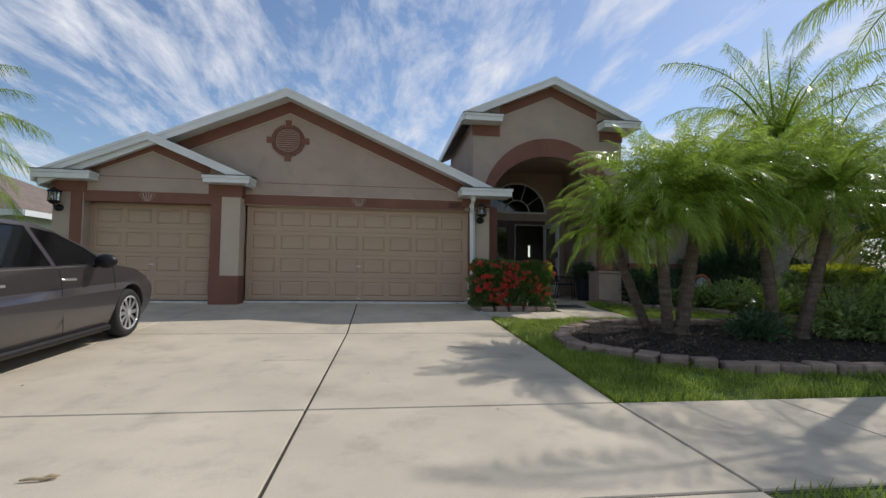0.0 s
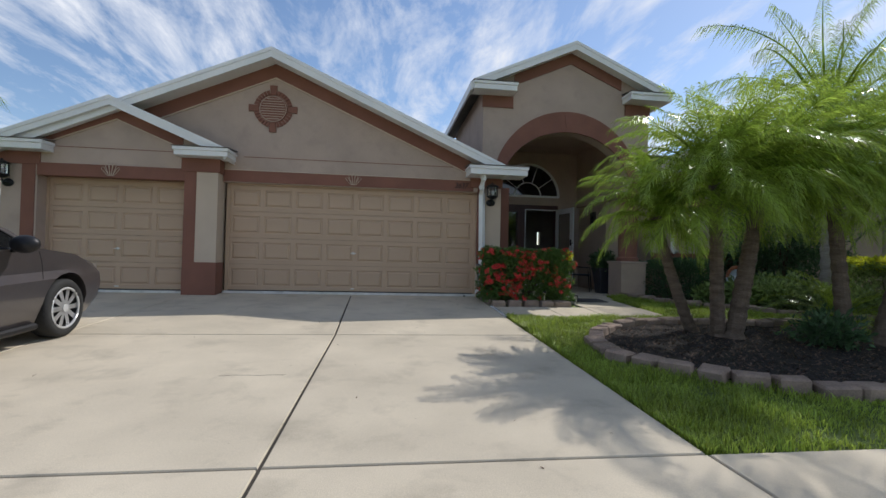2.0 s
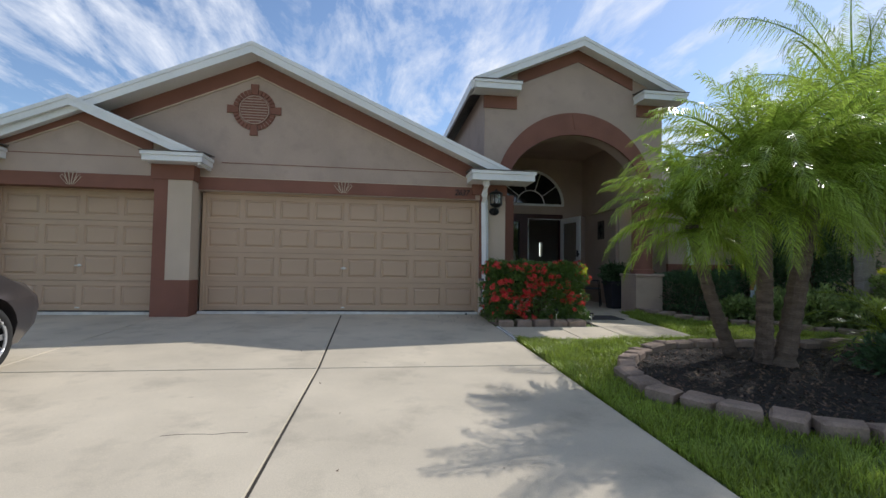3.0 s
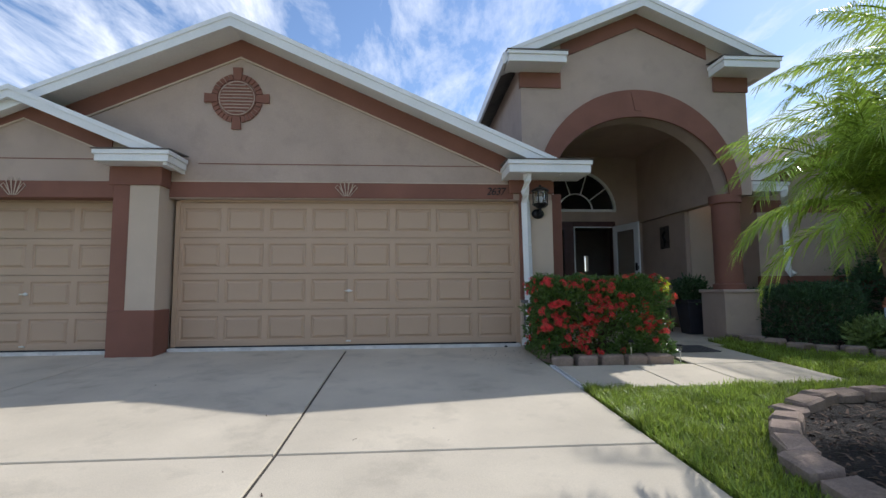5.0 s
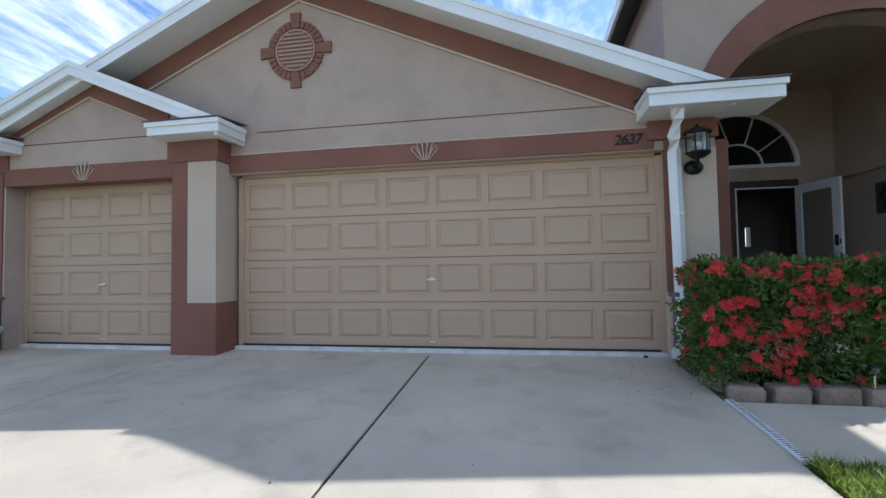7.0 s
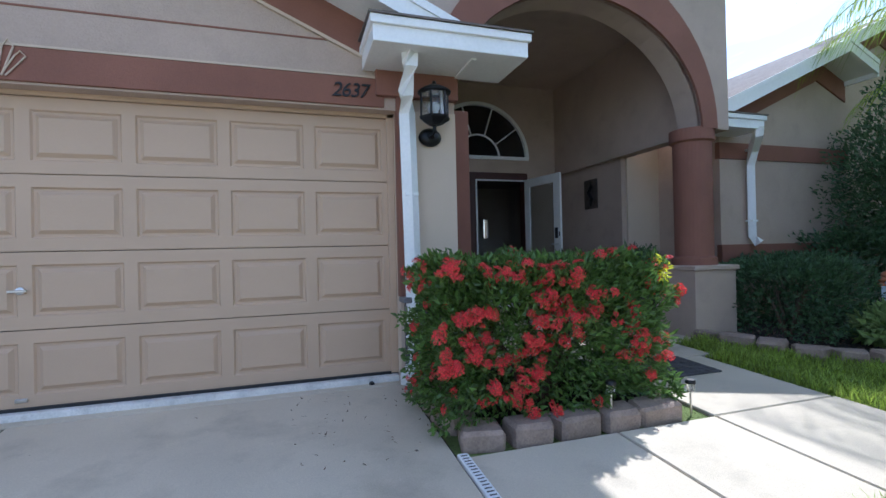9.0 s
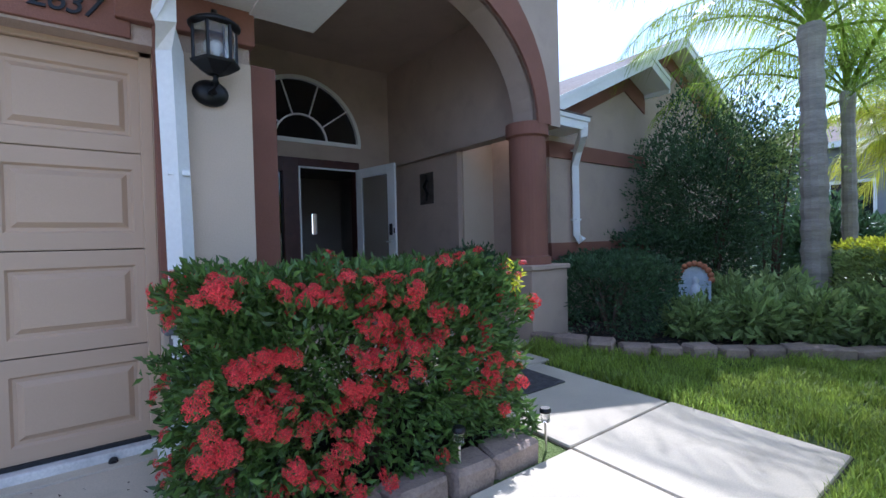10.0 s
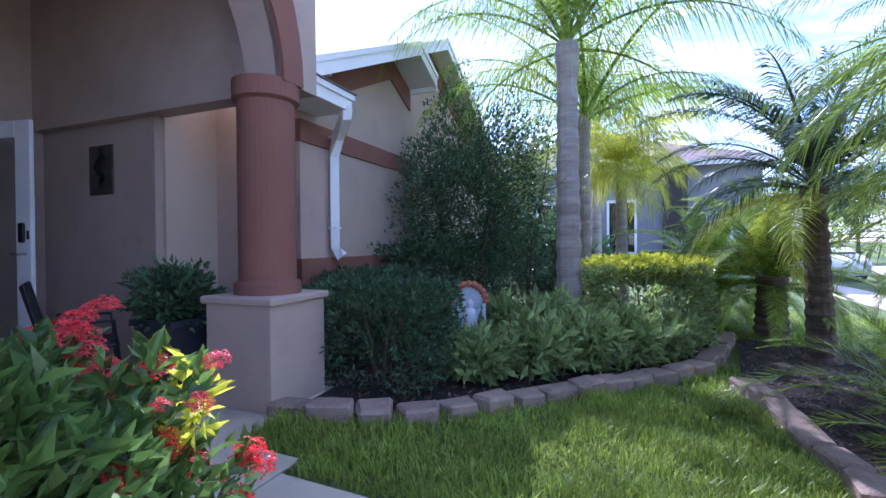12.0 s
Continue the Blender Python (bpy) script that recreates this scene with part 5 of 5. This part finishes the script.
part("plinth", cube(-0.2, 0.2, -0.1, 0.12, -0.14, 0.02, 0.01), NB, nic)
bm = lathe(bmesh.new(), [(0.085, 0.02), (0.095, 0.05), (0.07, 0.2), (0.075, 0.30), (0.05, 0.36), (0.025, 0.38), (0.04, 0.41), (0.038, 0.44), (0.015, 0.465)], 18)
fig = tagged(mesh("statue", bm, mat("white_plaster", (0.72, 0.74, 0.76), 0.7, var=0.08, scale=15), smooth=True), "small plain white plaster statue standing in the niche", "statue")
fig.matrix_world = pose(7.73, 10.43, gz(10.45) + 0.12, 0, 0, -68)

# planter and chair in the porch
PZ = 0.362
pl = thing("planter", (5.42, 12.08, PZ), "tall dark tapered planter with a bushy green plant", "planter")
bm = bmesh.new()
lathe(bm, [(0.20, 0.0), (0.29, 0.58), (0.32, 0.585), (0.32, 0.63), (0.28, 0.63), (0.27, 0.58)], 4)
bmesh.ops.rotate(bm, verts=bm.verts, matrix=Matrix.Rotation(radians(45), 3, "Z"))
part("pot", bm, mat("dark_glaze", (0.035, 0.035, 0.045), 0.4, var=0.2, scale=8), pl)
leaf_cloud("foliage", 2200, (0.30, 0.30, 0.24), 0.08, LEAF_DARK, pl, "ball", 41, shell=0.8, lump=0.3).location = (0, 0, 0.78)


def patio_chair(x, y, rot):
    top = thing("patio_chair", (x, y, PZ), "dark metal patio chair standing in the porch", "chair")
    top.rotation_euler = (0, 0, radians(rot))
    for sx in (-1, 1):
        part("leg", tube(bmesh.new(), [(sx * 0.25, -0.25, 0), (sx * 0.25, -0.22, 0.42), (sx * 0.27, -0.2, 0.62), (sx * 0.27, 0.16, 0.64)], 0.013, 8), BLACK, top)
        part("leg", tube(bmesh.new(), [(sx * 0.25, 0.28, 0), (sx * 0.25, 0.2, 0.42), (sx * 0.23, 0.32, 0.92)], 0.013, 8), BLACK, top)
    part("seat", cube(-0.25, 0.25, -0.24, 0.23, 0.41, 0.45, 0.02, 2), BLACK, top)
    bm = cube(-0.22, 0.22, -0.012, 0.012, 0, 0.46, 0.01)
    bk = part("backrest", bm, BLACK, top)
    bk.matrix_local = pose(0, 0.22, 0.47, -14, 0, 0)


patio_chair(5.12, 12.75, 60)

# fallen leaves and grit on the drive
g = random.Random(21)
spots = []
for i in range(46):
    y = g.uniform(3, 10.4)
    spots.append((g.uniform(-3.5, 1.8), y, gz(y) + 0.001))
for i in range(60):
    y = g.uniform(9.4, 10.6)
    spots.append((g.uniform(1.0, 1.84), y, gz(y) + 0.001))
blades("fallen_leaves", spots, 0.035, 0.006, CHIP, "small dry leaves and grit on the concrete", 1.5, 9, True)
tw = thing("dry_twig", (-1.98, 2.49, gz(2.49)), "short pale dry twig lying on the drive", "twig")
part("stem", tube(bmesh.new(), [(0, 0, 0.012), (0.05, 0.008, 0.016), (0.11, 0.006, 0.014), (0.16, 0.022, 0.012)], [0.006, 0.009, 0.008, 0.004], 7), DRY, tw)
part("husk", tube(bmesh.new(), [(0.09, 0.01, 0.014), (0.13, 0.03, 0.02), (0.165, 0.045, 0.012)], [0.004, 0.012, 0.003], 6), DRY, tw)
stub = thing("pipe_stub", (1.62, 10.70, 0.352), "small black pipe stub in the door sill", "pipe")
bm = lathe(bmesh.new(), [(0.022, 0), (0.022, 0.02), (0.014, 0.022), (0.014, 0.03)], 14)
bmesh.ops.rotate(bm, verts=bm.verts, matrix=Matrix.Rotation(radians(90), 3, "X"))
part("cap", bm, BLACK, stub)
cr = thing("concrete_crack", (-1.25, 5.25, gz(5.25)), "thin dark crack across a drive bay", "crack", kind="structure")
part("crack", tube(bmesh.new(), [(0.33 - 0.11 * i, 0.012 * math.sin(i * 2.2), 0.045 * 0.012 * math.sin(i * 2.2)) for i in range(6)], 0.0022, 4), JOINT, cr)


# ---- neighbouring houses and distant planting ----
def neighbour(name, x0, x1, y0, y1, wall_h, ridge, wall_m, label, eave=0.5):
    top = thing(name, (x0, y0, gz(y0)), label, "house")
    w, d = x1 - x0, y1 - y0
    part("wall", cube(0, w, 0, d, -0.1, wall_h), wall_m, top)
    e = eave
    bm = bmesh.new()
    m = min(w, d) / 2 + e
    base = [bm.verts.new(p) for p in ((-e, -e, wall_h), (w + e, -e, wall_h), (w + e, d + e, wall_h), (-e, d + e, wall_h))]
    if w > d:
        r = [bm.verts.new((-e + m, d / 2, ridge)), bm.verts.new((w + e - m, d / 2, ridge))]
        fs = ((base[0], base[1], r[1], r[0]), (base[1], base[2], r[1]), (base[2], base[3], r[0], r[1]), (base[3], base[0], r[0]))
    else:
        r = [bm.verts.new((w / 2, -e + m, ridge)), bm.verts.new((w / 2, d + e - m, ridge))]
        fs = ((base[0], base[1], r[0]), (base[1], base[2], r[1], r[0]), (base[2], base[3], r[1]), (base[3], base[0], r[0], r[1]))
    for f in fs:
        bm.faces.new(f)
    bm.faces.new(base[::-1])
    part("roof", bm, SHINGLE_N, top)
    for a, b, c, f in ((-e, w + e, -e - 0.04, -e), (-e, w + e, d + e, d + e + 0.04), (-e - 0.04, -e, -e, d + e), (w + e, w + e + 0.04, -e, d + e)):
        part("fascia", cube(a, b, c, f, wall_h - 0.17, wall_h + 0.05), WHITE, top)
    return top


def n_window(house_, m, w, h):
    """A window on a wall; m is its pose on the house, looking out along -y."""
    bm = cube(-w / 2 - 0.1, w / 2 + 0.1, -0.05, 0.02, -0.1, 0.0)
    box(bm, -w / 2 - 0.1, w / 2 + 0.1, -0.05, 0.02, h, h + 0.12)
    box(bm, -w / 2 - 0.1, -w / 2, -0.05, 0.02, 0, h)
    box(bm, w / 2, w / 2 + 0.1, -0.05, 0.02, 0, h)
    box(bm, -0.02, 0.02, -0.03, 0.02, 0, h)
    win = part("window", bm, WHITE, house_)
    win.matrix_local = m
    part("pane", cube(-w / 2, w / 2, -0.015, -0.005, 0, h), DARKGLASS, win)


SHINGLE_N = mat("brown_shingle", (0.21, 0.16, 0.13), 0.95, var=0.2, scale=3, grain=40, bump=0.5, depth=0.01)
N_WHITE = mat("pale_stucco", (0.62, 0.63, 0.62), 0.9, var=0.06, scale=1.5, grain=60, bump=0.3)
N_GREY = mat("grey_stucco", (0.23, 0.235, 0.25), 0.9, var=0.08, scale=1.2, grain=60, bump=0.3)
nl = neighbour("neighbour_house", -27.0, -13.8, 19.0, 30.0, 2.75, 5.4, N_WHITE, "single-storey pale stucco house with a brown shingle roof")
n_window(nl, pose(11.6, 0, 0.9), 1.0, 1.3)
n_window(nl, pose(9.0, 0, 0.9), 1.4, 1.3)
n_window(nl, pose(13.2, 2.5, 0.9, 0, 0, 90), 1.2, 1.3)
nr = neighbour("neighbour_house", 24.0, 37.0, 4.0, 17.0, 4.7, 7.6, N_GREY, "grey stucco house with white window surrounds")
n_window(nr, pose(0, 5.08, 1.1, 0, 0, -90), 1.0, 2.1)
n_window(nr, pose(0, 1.9, 0.4, 0, 0, -90), 1.6, 2.2)
n_window(nr, pose(0, 8.0, 1.1, 0, 0, -90), 1.2, 2.1)
part("buttress", cube(-0.25, 0.1, 2.6, 3.5, -0.1, 4.6), INSIDE, nr, "dark pillar between the windows")
for k, (x, y, rx, ry, h) in enumerate(((17, 13.5, 2.5, 2.0, 1.5), (20.5, 10.6, 1.6, 1.2, 0.7), (15.5, 10.8, 1.3, 1.0, 0.8), (21.5, 6.2, 1.2, 0.9, 0.55), (-11.5, 15.5, 1.4, 1.2, 0.8), (-10.2, 12.5, 0.9, 0.8, 0.6))):
    shrub((x, y, h), (rx, ry, h + 0.1), 4200, 0.20, LEAF_DARK, "dense dark green hedge beside the next house", "ball", 60 + k, "hedge", 4, "far hedges", lump=0.35)


def tree(x, y, h, r, seed):
    top = thing("tree", (x, y, gz(y)), "leafy green tree standing far behind the houses", "tree", "far trees")
    g = random.Random(seed)
    part("trunk", tube(bmesh.new(), [(0, 0, -0.1), (0.1, 0, h * 0.3), (0, 0.1, h * 0.6)], [0.2, 0.16, 0.08], 8), TWIG, top)
    for i in range(5):
        a = g.uniform(0, 6.28)
        part("limb", tube(bmesh.new(), [(0.05, 0, h * 0.35), (r * 0.4 * math.cos(a), r * 0.4 * math.sin(a), h * 0.6), (r * 0.7 * math.cos(a), r * 0.7 * math.sin(a), h * 0.75)], [0.08, 0.05, 0.02], 6), TWIG, top)
    leaf_cloud("crown", 6500, (r, r, h * 0.38), 0.30, LEAF_DARK, top, "ball", seed, shell=0.75, lump=0.5).location = (0, 0, h * 0.66)


for k, (x, y, h, r) in enumerate(((44, 26, 7, 3.5), (52, 8, 8, 4), (46, -4, 7, 3.5), (60, -12, 8, 4), (40, -16, 7, 3.5), (-34, 14, 7, 3.5), (-40, 34, 8, 4), (22, 22, 6, 2.6))):
    tree(x, y, h, r, 80 + k)
